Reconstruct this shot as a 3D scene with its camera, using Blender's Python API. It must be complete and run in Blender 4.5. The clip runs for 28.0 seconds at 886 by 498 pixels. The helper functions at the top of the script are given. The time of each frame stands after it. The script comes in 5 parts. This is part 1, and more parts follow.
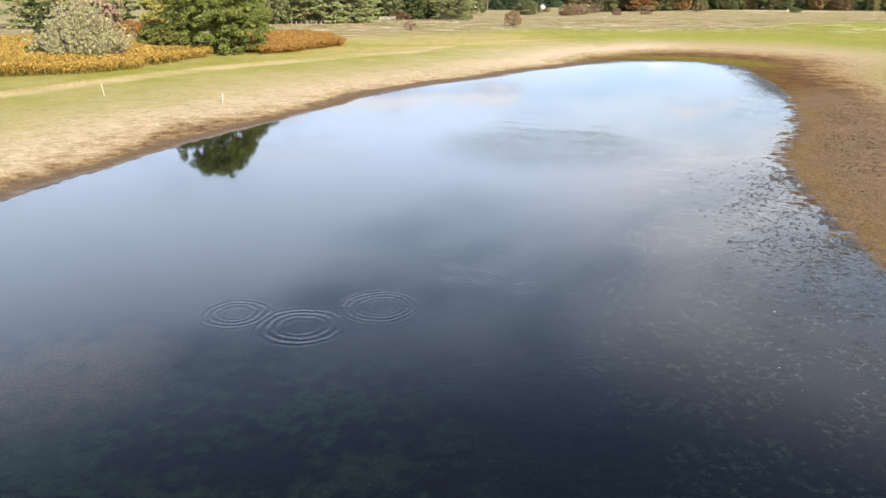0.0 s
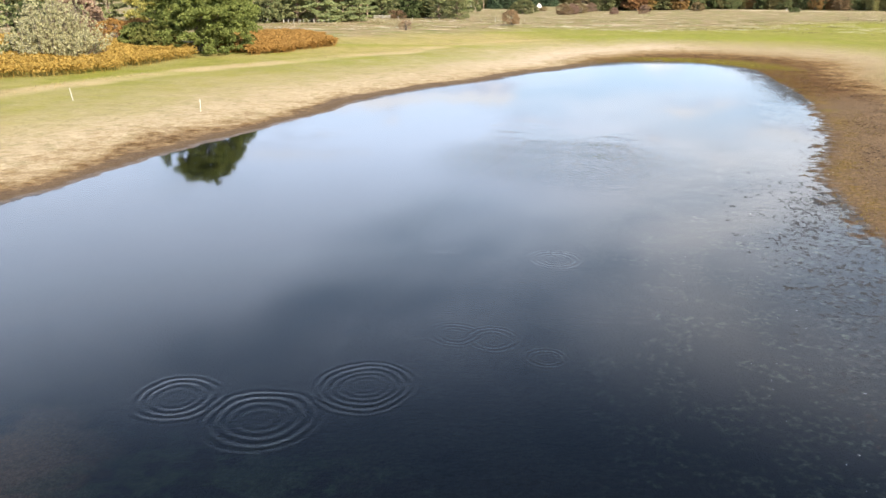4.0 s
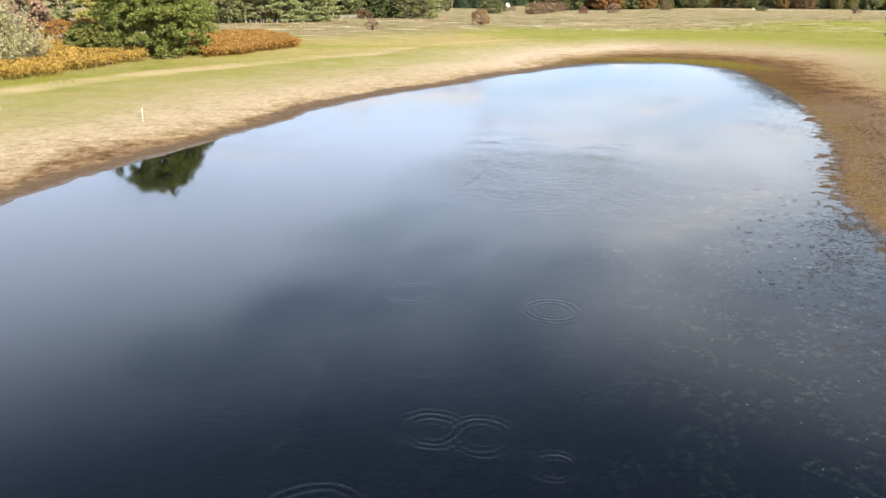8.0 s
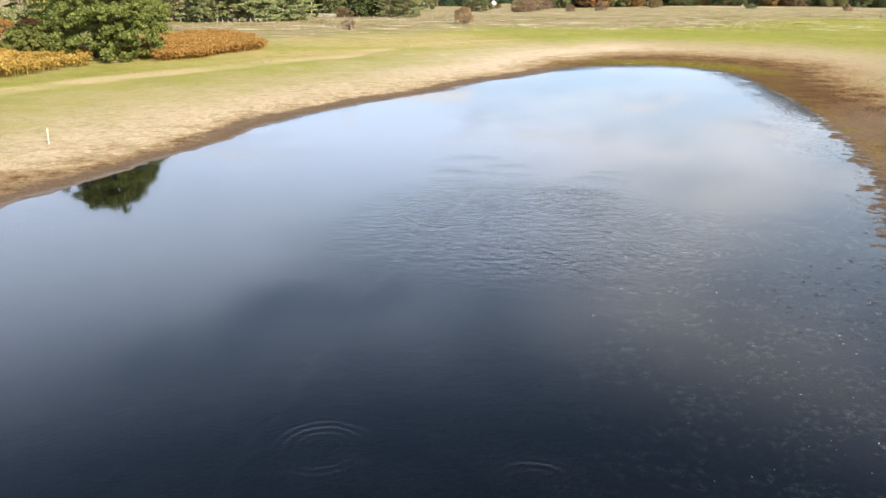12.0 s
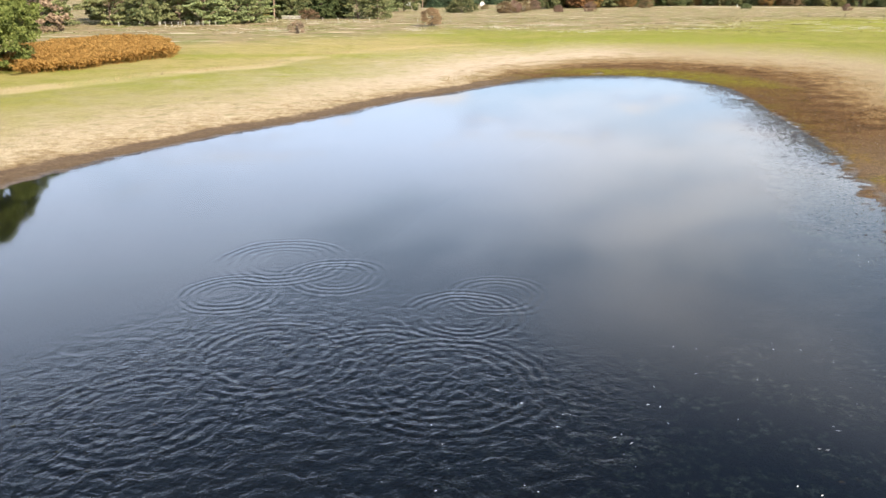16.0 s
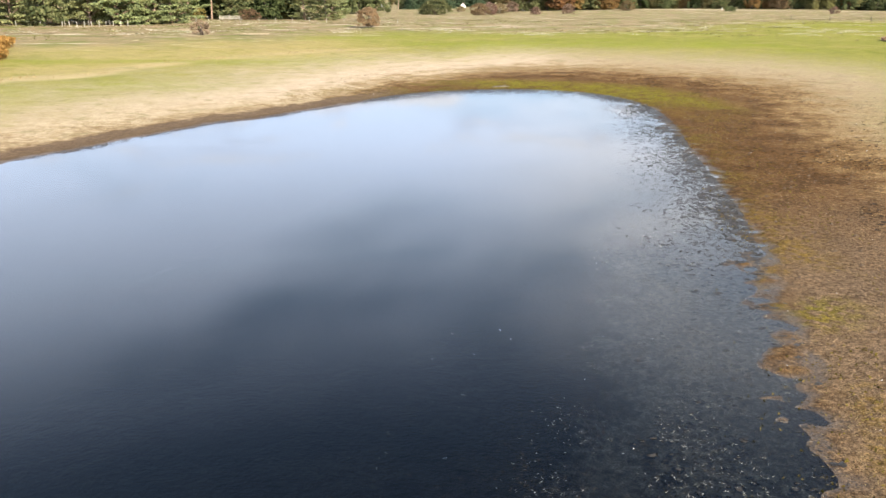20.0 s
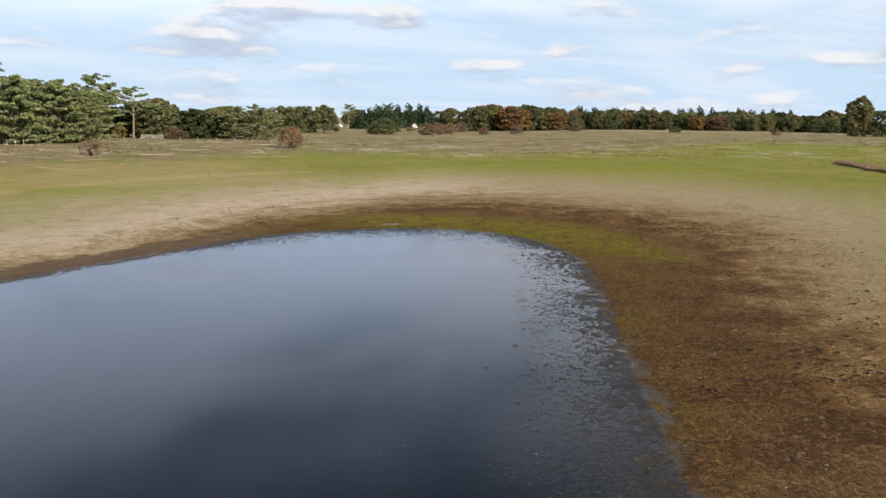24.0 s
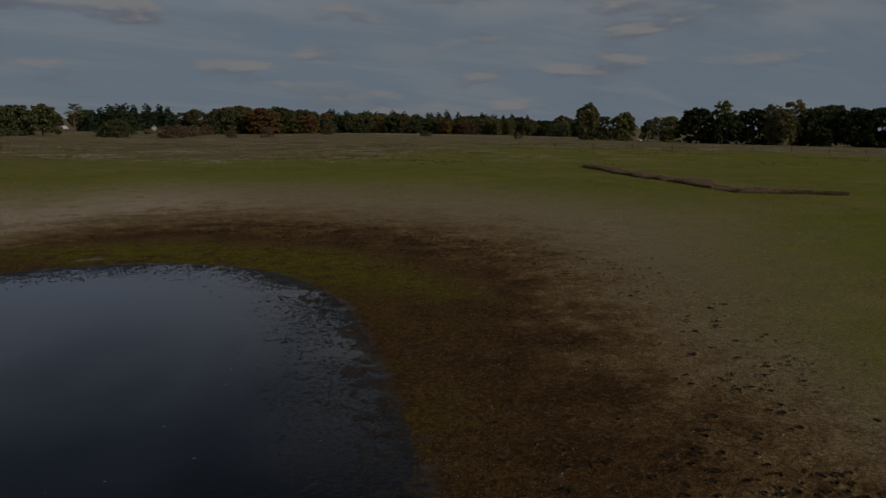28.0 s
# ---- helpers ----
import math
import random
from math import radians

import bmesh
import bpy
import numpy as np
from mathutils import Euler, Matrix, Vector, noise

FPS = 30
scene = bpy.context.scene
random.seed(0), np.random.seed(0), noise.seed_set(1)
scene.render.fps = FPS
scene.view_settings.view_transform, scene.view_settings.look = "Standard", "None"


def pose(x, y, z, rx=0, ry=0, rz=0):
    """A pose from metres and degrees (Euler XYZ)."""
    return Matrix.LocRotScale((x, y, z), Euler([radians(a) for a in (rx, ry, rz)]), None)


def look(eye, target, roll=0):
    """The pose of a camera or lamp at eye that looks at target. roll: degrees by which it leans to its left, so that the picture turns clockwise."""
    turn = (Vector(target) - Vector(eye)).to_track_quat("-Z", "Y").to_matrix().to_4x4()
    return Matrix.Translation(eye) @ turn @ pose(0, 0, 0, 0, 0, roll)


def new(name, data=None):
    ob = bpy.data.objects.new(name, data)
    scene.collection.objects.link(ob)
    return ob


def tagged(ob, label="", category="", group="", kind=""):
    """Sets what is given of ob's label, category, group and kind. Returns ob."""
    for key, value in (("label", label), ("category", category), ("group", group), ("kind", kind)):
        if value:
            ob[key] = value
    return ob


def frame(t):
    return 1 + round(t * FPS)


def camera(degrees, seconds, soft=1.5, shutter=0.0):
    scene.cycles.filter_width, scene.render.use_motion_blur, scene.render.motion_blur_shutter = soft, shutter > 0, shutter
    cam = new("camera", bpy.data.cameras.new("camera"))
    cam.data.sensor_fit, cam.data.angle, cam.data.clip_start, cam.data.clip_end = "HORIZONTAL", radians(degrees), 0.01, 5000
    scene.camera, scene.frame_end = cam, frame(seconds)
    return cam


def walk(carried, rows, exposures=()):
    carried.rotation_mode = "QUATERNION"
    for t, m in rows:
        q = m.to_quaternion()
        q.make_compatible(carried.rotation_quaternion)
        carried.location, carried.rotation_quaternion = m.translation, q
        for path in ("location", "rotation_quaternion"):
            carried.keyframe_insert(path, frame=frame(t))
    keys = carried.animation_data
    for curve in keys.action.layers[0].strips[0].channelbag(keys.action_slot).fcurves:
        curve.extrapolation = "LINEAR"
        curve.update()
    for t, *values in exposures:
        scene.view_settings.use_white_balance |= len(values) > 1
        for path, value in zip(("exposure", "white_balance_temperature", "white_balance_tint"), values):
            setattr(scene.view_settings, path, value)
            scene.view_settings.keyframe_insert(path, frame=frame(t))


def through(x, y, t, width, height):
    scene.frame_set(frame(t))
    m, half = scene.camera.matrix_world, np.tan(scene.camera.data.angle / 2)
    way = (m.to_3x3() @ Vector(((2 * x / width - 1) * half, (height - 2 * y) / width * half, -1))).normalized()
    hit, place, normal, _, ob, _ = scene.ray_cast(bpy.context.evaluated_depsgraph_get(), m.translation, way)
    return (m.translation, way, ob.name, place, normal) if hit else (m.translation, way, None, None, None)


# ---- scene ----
cam = camera(60.3, 28.0)
# seconds, place, and the angles of the camera: pitch, roll, yaw
PATH = [
    (0, -10.26, -32.48, 11.40, 71.45, 0.32, -1.74),
    (0.5, -10.26, -31.71, 11.36, 71.45, 0.36, -1.79),
    (1, -10.26, -30.93, 11.33, 71.45, 0.41, -1.85),
    (1.5, -10.25, -30.12, 11.31, 71.44, 0.36, -1.87),
    (2, -10.26, -29.28, 11.31, 71.43, 0.39, -1.92),
    (2.5, -10.27, -28.44, 11.32, 71.41, 0.42, -1.97),
    (3, -10.28, -27.61, 11.32, 71.40, 0.43, -2.02),
    (3.5, -10.26, -26.78, 11.29, 71.38, 0.47, -2.06),
    (5.5, -10.20, -23.33, 11.21, 71.36, 0.46, -2.48),
    (6, -10.14, -22.55, 11.16, 71.36, 0.42, -2.70),
    (6.5, -10.09, -21.75, 11.12, 71.35, 0.41, -3.15),
    (7, -10.04, -20.94, 11.07, 71.36, 0.42, -3.57),
    (7.5, -10.02, -20.15, 11.03, 71.36, 0.38, -3.98),
    (8, -9.99, -19.38, 11.00, 71.37, 0.39, -4.38),
    (8.5, -9.94, -18.58, 10.98, 71.37, 0.38, -4.80),
    (9, -9.87, -17.71, 10.96, 71.37, 0.41, -5.09),
    (9.5, -9.77, -16.70, 10.94, 71.35, 0.39, -5.29),
    (10, -9.59, -15.51, 10.93, 71.31, 0.41, -5.30),
    (10.5, -9.30, -14.16, 10.94, 71.28, 0.34, -5.29),
    (11, -8.87, -12.63, 10.96, 71.26, 0.35, -5.29),
    (11.5, -8.27, -10.84, 10.95, 71.23, 0.27, -5.27),
    (12, -7.55, -8.72, 10.93, 71.22, 0.33, -5.29),
    (12.5, -6.77, -6.33, 10.91, 71.20, 0.31, -5.36),
    (14.5, -2.34, 3.48, 10.74, 71.27, 0.18, -5.51),
    (15, -0.77, 6.09, 10.58, 71.29, 0.17, -5.49),
    (15.5, 0.87, 8.64, 10.44, 71.31, 0.12, -5.51),
    (16, 2.63, 11.15, 10.30, 71.33, 0.09, -5.49),
    (16.5, 4.55, 13.70, 10.16, 71.34, 0.04, -5.49),
    (17, 6.61, 16.29, 10.03, 71.35, 0.04, -5.50),
    (17.5, 8.69, 18.87, 9.92, 71.36, 0.07, -5.55),
    (18, 10.79, 21.46, 9.81, 71.41, 0.16, -5.57),
    (18.5, 12.89, 24.10, 9.65, 71.44, 0.17, -5.61),
    (19, 14.87, 26.67, 9.47, 71.49, 0.26, -5.63),
    (19.5, 16.63, 29.07, 9.30, 71.50, 0.25, -5.86),
    (20, 18.24, 31.37, 9.16, 71.53, 0.33, -5.96),
    (20.5, 19.76, 33.65, 9.04, 71.54, 0.28, -5.92),
    (22.5, 24.74, 43.34, 8.94, 73.11, 0.43, -6.95),
    (23, 25.55, 45.34, 8.93, 76.00, 0.54, -7.34),
    (23.5, 26.30, 47.27, 8.92, 78.84, 0.64, -7.84),
    (24, 26.97, 49.09, 8.90, 80.08, 0.67, -8.98),
    (24.5, 27.57, 50.81, 8.88, 80.41, 0.76, -11.38),
    (25, 28.10, 52.43, 8.85, 80.43, 0.93, -13.88),
    (25.5, 28.60, 53.96, 8.82, 80.46, 1.01, -15.96),
    (26, 29.06, 55.41, 8.79, 80.46, 1.08, -17.86),
    (26.5, 29.50, 56.80, 8.76, 80.50, 1.12, -19.90),
    (27, 29.90, 58.12, 8.74, 80.52, 1.08, -22.03),
    (27.5, 30.28, 59.35, 8.73, 80.56, 1.09, -24.41),
    (28, 30.65, 60.54, 8.72, 80.60, 1.15, -27.26),
]
EXPOSURES = [(0, 1.18, 6480, 10), (20.5, 1.18, 6460, 10), (22.5, 1.17, 6450, 10), (23.0, 0.82, 6400, 10), (23.5, 0.42, 6400, 10), (24.2, 0.11, 6400, 10),
             (25.8, 0.03, 6420, 10), (26.5, -0.44, 6450, 10), (27.0, -0.99, 6450, 10), (27.5, -1.57, 6450, 10), (28.0, -2.27, 6450, 10)]


def tilted(x, y, z, pitch, roll, yaw):
    return pose(x, y, z, 0, 0, yaw) @ pose(0, 0, 0, pitch, 0, 0) @ pose(0, 0, 0, 0, 0, roll)


walk(cam, [(t, tilted(*row)) for t, *row in PATH], EXPOSURES)

# ---- sky and sun ----
SUN_UP, SUN_SIDE = radians(31), math.atan2(0.52, -0.85)
world = bpy.data.worlds.new("sky")
scene.world = world
world.use_nodes = True
wt = world.node_tree
wt.nodes.clear()


def math_node(tree, op, a, b=None, c=None):
    n = tree.nodes.new("ShaderNodeMath")
    n.operation = op
    for k, v in enumerate((a, b, c)):
        if v is None:
            continue
        if isinstance(v, (int, float)):
            n.inputs[k].default_value = v
        else:
            tree.links.new(v, n.inputs[k])
    return n.outputs[0]


def span(tree, value, low, high, out_low=0.0, out_high=1.0):
    n = tree.nodes.new("ShaderNodeMapRange")
    n.interpolation_type = "SMOOTHSTEP"
    tree.links.new(value, n.inputs[0])
    for k, v in enumerate((low, high, out_low, out_high)):
        n.inputs[k + 1].default_value = v
    return n.outputs[0]


def noise_node(tree, vector, scale, detail=4.0, rough=0.55, warp=0.0):
    n = tree.nodes.new("ShaderNodeTexNoise")
    if vector is not None:
        tree.links.new(vector, n.inputs["Vector"])
    n.inputs["Scale"].default_value = scale
    n.inputs["Detail"].default_value = detail
    n.inputs["Roughness"].default_value = rough
    n.inputs["Distortion"].default_value = warp
    return n.outputs["Fac"]


def mix(tree, fac, a, b, blend="MIX"):
    n = tree.nodes.new("ShaderNodeMix")
    n.data_type, n.blend_type = "RGBA", blend
    for k, v in ((0, fac), (6, a), (7, b)):
        if isinstance(v, (int, float)):
            n.inputs[k].default_value = v
        elif isinstance(v, tuple):
            n.inputs[k].default_value = (*v, 1.0)
        else:
            tree.links.new(v, n.inputs[k])
    return n.outputs[2]


def vec(tree, op, a, b=None):
    n = tree.nodes.new("ShaderNodeVectorMath")
    n.operation = op
    for k, v in enumerate((a, b)):
        if v is None:
            continue
        if isinstance(v, tuple):
            n.inputs[k].default_value = v
        else:
            tree.links.new(v, n.inputs[k])
    return n.outputs[1] if op in ("LENGTH", "DISTANCE", "DOT_PRODUCT") else n.outputs[0]


def build_sky():
    sky = wt.nodes.new("ShaderNodeTexSky")
    sky.sky_type, sky.sun_disc = "NISHITA", False
    sky.sun_elevation, sky.sun_rotation = SUN_UP, SUN_SIDE
    way = wt.nodes.new("ShaderNodeTexCoord").outputs["Generated"]
    parts = wt.nodes.new("ShaderNodeSeparateXYZ")
    wt.links.new(way, parts.inputs[0])
    up = math_node(wt, "MAXIMUM", parts.outputs[2], 0.0)
    low = math_node(wt, "ADD", up, 0.20)
    flat = wt.nodes.new("ShaderNodeCombineXYZ")
    wt.links.new(math_node(wt, "DIVIDE", parts.outputs[0], low), flat.inputs[0])
    wt.links.new(math_node(wt, "DIVIDE", parts.outputs[1], low), flat.inputs[1])
    moved = vec(wt, "ADD", flat.outputs[0], (3.1, 7.4, 0.0))
    side = math_node(wt, "MULTIPLY", parts.outputs[0], -0.20)
    # pale haze low down, soft grey sheets higher, small flat heaps near the horizon
    streak = math_node(wt, "MULTIPLY", math_node(wt, "SUBTRACT", noise_node(wt, moved, 1.4, 5, 0.6, 0.5), 0.5), 0.9)
    haze = math_node(wt, "MULTIPLY", span(wt, math_node(wt, "ADD", up, math_node(wt, "MULTIPLY_ADD", parts.outputs[0], 0.03, math_node(wt, "MULTIPLY", streak, 0.25))), 0.56, 0.04), 0.94)
    sheets = span(wt, math_node(wt, "ADD", noise_node(wt, moved, 1.1, 5, 0.5, 0.3), side), 0.26, 0.55)
    sheets = math_node(wt, "MULTIPLY", sheets, math_node(wt, "MULTIPLY", span(wt, up, 0.07, 0.20, 0.0, 0.82), span(wt, up, 0.54, 0.30, 0.04, 1.0)))
    # rows of flat-bottomed heaps a little above the horizon, wider than they are high
    ring = wt.nodes.new("ShaderNodeCombineXYZ")
    across = math_node(wt, "SQRT", math_node(wt, "MAXIMUM", math_node(wt, "SUBTRACT", 1.0, math_node(wt, "MULTIPLY", up, up)), 0.01))
    for k in (0, 1):
        wt.links.new(math_node(wt, "MULTIPLY", math_node(wt, "DIVIDE", parts.outputs[k], across), 7.5), ring.inputs[k])
    wt.links.new(math_node(wt, "MULTIPLY", up, 30.0), ring.inputs[2])
    here = noise_node(wt, vec(wt, "ADD", ring.outputs[0], (2.6, 0.0, 0.35)), 1.0, 6, 0.52, 0.25)
    above = noise_node(wt, vec(wt, "ADD", ring.outputs[0], (2.6, 0.0, 0.75)), 1.0, 6, 0.52, 0.25)
    heaps = math_node(wt, "MULTIPLY", span(wt, here, 0.49, 0.66), math_node(wt, "MULTIPLY", span(wt, up, 0.26, 0.13), span(wt, up, 0.0, 0.03, 0.35, 1.0)))
    base = wt.nodes.new("ShaderNodeBackground")
    wt.links.new(sky.outputs[0], base.inputs[0])
    base.inputs[1].default_value = 0.106
    white = math_node(wt, "MULTIPLY", span(wt, noise_node(wt, vec(wt, "MULTIPLY", moved, (0.6, 1.7, 1.0)), 1.5, 6, 0.62, 0.4), 0.42, 0.68), span(wt, up, 0.40, 0.15, 0.0, 0.6))
    tone = mix(wt, span(wt, parts.outputs[0], 0.05, 0.42), (0.78, 0.90, 1.11), (0.88, 0.875, 0.88))
    layers = [(haze, (0.62, 0.79, 0.985), 0.88), (white, (0.86, 0.93, 1.02), 0.86), (sheets, tone, 1.22)]
    last = base.outputs[0]
    for fac, colour, strength in layers:
        glow, both = wt.nodes.new("ShaderNodeBackground"), wt.nodes.new("ShaderNodeMixShader")
        glow.inputs[1].default_value = strength
        if isinstance(colour, tuple):
            glow.inputs[0].default_value = (*colour, 1)
        else:
            wt.links.new(colour, glow.inputs[0])
        wt.links.new(fac, both.inputs[0])
        wt.links.new(last, both.inputs[1])
        wt.links.new(glow.outputs[0], both.inputs[2])
        last = both.outputs[0]
    heap, both, out = (wt.nodes.new(k) for k in ("ShaderNodeBackground", "ShaderNodeMixShader", "ShaderNodeOutputWorld"))
    shade = span(wt, math_node(wt, "SUBTRACT", here, above), -0.03, 0.13)
    wt.links.new(mix(wt, shade, (0.57, 0.61, 0.74), (1.0, 0.97, 0.95)), heap.inputs[0])
    heap.inputs[1].default_value = 0.84
    wt.links.new(math_node(wt, "MULTIPLY", heaps, 0.85), both.inputs[0])
    wt.links.new(last, both.inputs[1])
    wt.links.new(heap.outputs[0], both.inputs[2])
    wt.links.new(both.outputs[0], out.inputs[0])


build_sky()
sun_data = bpy.data.lights.new("sun", "SUN")
sun_data.energy, sun_data.angle, sun_data.color = 4.9, radians(0.6), (1.0, 0.92, 0.78)
sun = new("sun", sun_data)
sun_way = Vector((math.sin(SUN_SIDE) * math.cos(SUN_UP), math.cos(SUN_SIDE) * math.cos(SUN_UP), math.sin(SUN_UP)))
sun.matrix_world = look(sun_way * 100, (0, 0, 0))

# ---- plan of the pond and the lie of the land ----
SHORE = [(-34.2, 9), (-32.8, 15), (-31.2, 20), (-29.2, 27), (-26.6, 33.3), (-23.6, 38.8), (-21.4, 44.5), (-18.9, 50), (-15, 59.5),
         (-10, 66.8), (-4.6, 73.5), (0, 78.4), (4.5, 84.8), (7.6, 89.6), (9.9, 91), (13.9, 95.4), (17.2, 99.2), (20.6, 103.4),
         (24.5, 106.6), (29, 108.2), (33.5, 108.4), (37, 107.4), (40, 105.2), (41.8, 101.5), (42.4, 96.4), (41.6, 90), (39.9, 83),
         (38, 76.6), (36, 68.8), (34.2, 62.2), (31.7, 55.2), (30.2, 51), (26.6, 42), (22.6, 34), (19, 28), (15.8, 22), (13.7, 15),
         (12, 8.6), (9.5, -2), (7, -20), (1, -42), (-13, -54)]
SHORE += [(-28, -46), (-36, -22), (-36, -4)]


def rounded(points, steps=5):
    """A closed smooth line through the points."""
    p = np.array(points, float)
    out = []
    for k in range(len(p)):
        a, b, c, d = p[k - 1], p[k], p[(k + 1) % len(p)], p[(k + 2) % len(p)]
        for s in np.arange(steps) / steps:
            out.append(0.5 * (2 * b + (c - a) * s + (2 * a - 5 * b + 4 * c - d) * s**2 + (3 * b - a - 3 * c + d) * s**3))
    return np.array(out)


RIM = rounded(SHORE)


def off_shore(x, y):
    """Metres from the water's edge, negative in the pond, and the nearest place on the edge."""
    best, inside = np.full(x.shape, 1e18), np.zeros(x.shape, bool)
    nx, ny = np.zeros(x.shape), np.zeros(x.shape)
    for (ax, ay), (bx, by) in zip(RIM, np.roll(RIM, -1, 0)):
        dx, dy = bx - ax, by - ay
        s = np.clip(((x - ax) * dx + (y - ay) * dy) / (dx * dx + dy * dy), 0, 1)
        px, py = ax + s * dx, ay + s * dy
        far = (x - px) ** 2 + (y - py) ** 2
        near = far < best
        best, nx, ny = np.where(near, far, best), np.where(near, px, nx), np.where(near, py, ny)
        if ay != by:
            inside ^= ((ay > y) != (by > y)) & (x < ax + (y - ay) * dx / dy)
    return np.where(inside, -1, 1) * np.sqrt(best), nx, ny


TABLE = np.random.RandomState(5).rand(256, 256)


def bumps(x, y, size, shift=0):
    """Smooth random heights from 0 to 1, of that many metres from bump to bump."""
    u, v = x / size + shift * 17.3 + 500, y / size + shift * 9.1 + 500
    i, j = np.floor(u).astype(int), np.floor(v).astype(int)
    a, b = u - i, v - j
    a, b = a * a * (3 - 2 * a), b * b * (3 - 2 * b)
    at = lambda p, q: TABLE[p % 256, q % 256]
    return (at(i, j) * (1 - a) + at(i + 1, j) * a) * (1 - b) + (at(i, j + 1) * (1 - a) + at(i + 1, j + 1) * a) * b


def step(v, low, high):
    s = np.clip((v - low) / (high - low), 0, 1)
    return s * s * (3 - 2 * s)


def land(x, y):
    """Height of the ground, distance from the shore, and the zone: 0 shore, 1 end of the mud, 2 end of the bleached rim."""
    x, y = np.asarray(x, float), np.asarray(y, float)
    d, nx, ny = off_shore(x, y)
    d = d + (bumps(x, y, 7) - 0.5) * 0.7 + (bumps(x, y, 2.3, 1) - 0.5) * 0.45 + (bumps(x, y, 0.95, 7) - 0.5) * 0.3
    turn_in = 2 + 22 * step(ny, 45, 88)
    right = step(nx, turn_in - 9, turn_in + 11)
    gentle = np.maximum(right, step(ny, 101, 108))
    mud = 3.5 + (8.3 + 9.5 * step(y, 80, 116) * step(x, 24, 44)) * right + 3.0 * np.exp(-((nx + 26.5) / 4) ** 2 - ((ny - 34) / 6) ** 2)
    pale = 16.5 + (3.0 + 25 * step(y, 72, 128) * (0.65 + 0.35 * step(x, 30, 46))) * right
    z = np.where(d > 0, 0.035 * np.minimum(d, 8) + 0.012 * np.clip(d - 8, 0, 17) + 0.020 * np.clip(d - 25, 0, 40), d * (0.09 - 0.062 * gentle))
    z = np.maximum(z, -0.9)
    lumpy = gentle * np.exp(-((d + 2.0) / 3.2) ** 2)
    z = z + np.maximum(lumpy, (0.8 + 1.0 * right) * np.exp(-((d + 0.5) / 1.7) ** 2)) * ((bumps(x, y, 1.1, 2) - 0.5) * 0.012 + (bumps(x, y, 0.75, 3) - 0.5) * 0.018 + (bumps(x, y, 0.42, 38) - 0.5) * 0.04)
    rough = step(d, 3, 40)
    z = z + rough * ((bumps(x, y, 9, 4) - 0.5) * 0.14 + (bumps(x, y, 2.2, 5) - 0.5) * 0.06)
    z = z + step(d, 70, 220) * (bumps(x, y, 45, 6) - 0.4) * 0.7
    # the heath falls away gently towards the far trees
    z = z - step(y, 255, 500) * (4.0 - 3.2 * step(x, 60, 280))
    zone = np.where(d < mud, d / mud, np.where(d < pale, 1 + (d - mud) / (pale - mud), 2 + (d - pale) / 30))
    return z, d, zone, right


def height(x, y):
    return float(land(np.array([x]), np.array([y]))[0][0])


# ---- materials ----
def material(name, rough=0.8):
    m = bpy.data.materials.new(name)
    m.use_nodes = True
    t = m.node_tree
    skin = t.nodes["Principled BSDF"]
    skin.inputs["Roughness"].default_value = rough
    skin.inputs["Specular IOR Level"].default_value = 0.25
    return m, t, skin


def place(t):
    return t.nodes.new("ShaderNodeNewGeometry").outputs["Position"]


def relief(t, skin, fac, strength, depth):
    b = t.nodes.new("ShaderNodeBump")
    b.inputs["Strength"].default_value, b.inputs["Distance"].default_value = strength, depth
    t.links.new(fac, b.inputs["Height"])
    t.links.new(b.outputs[0], skin.inputs["Normal"])


def attribute(t, name):
    n = t.nodes.new("ShaderNodeAttribute")
    n.attribute_name = name
    return n.outputs["Fac"]


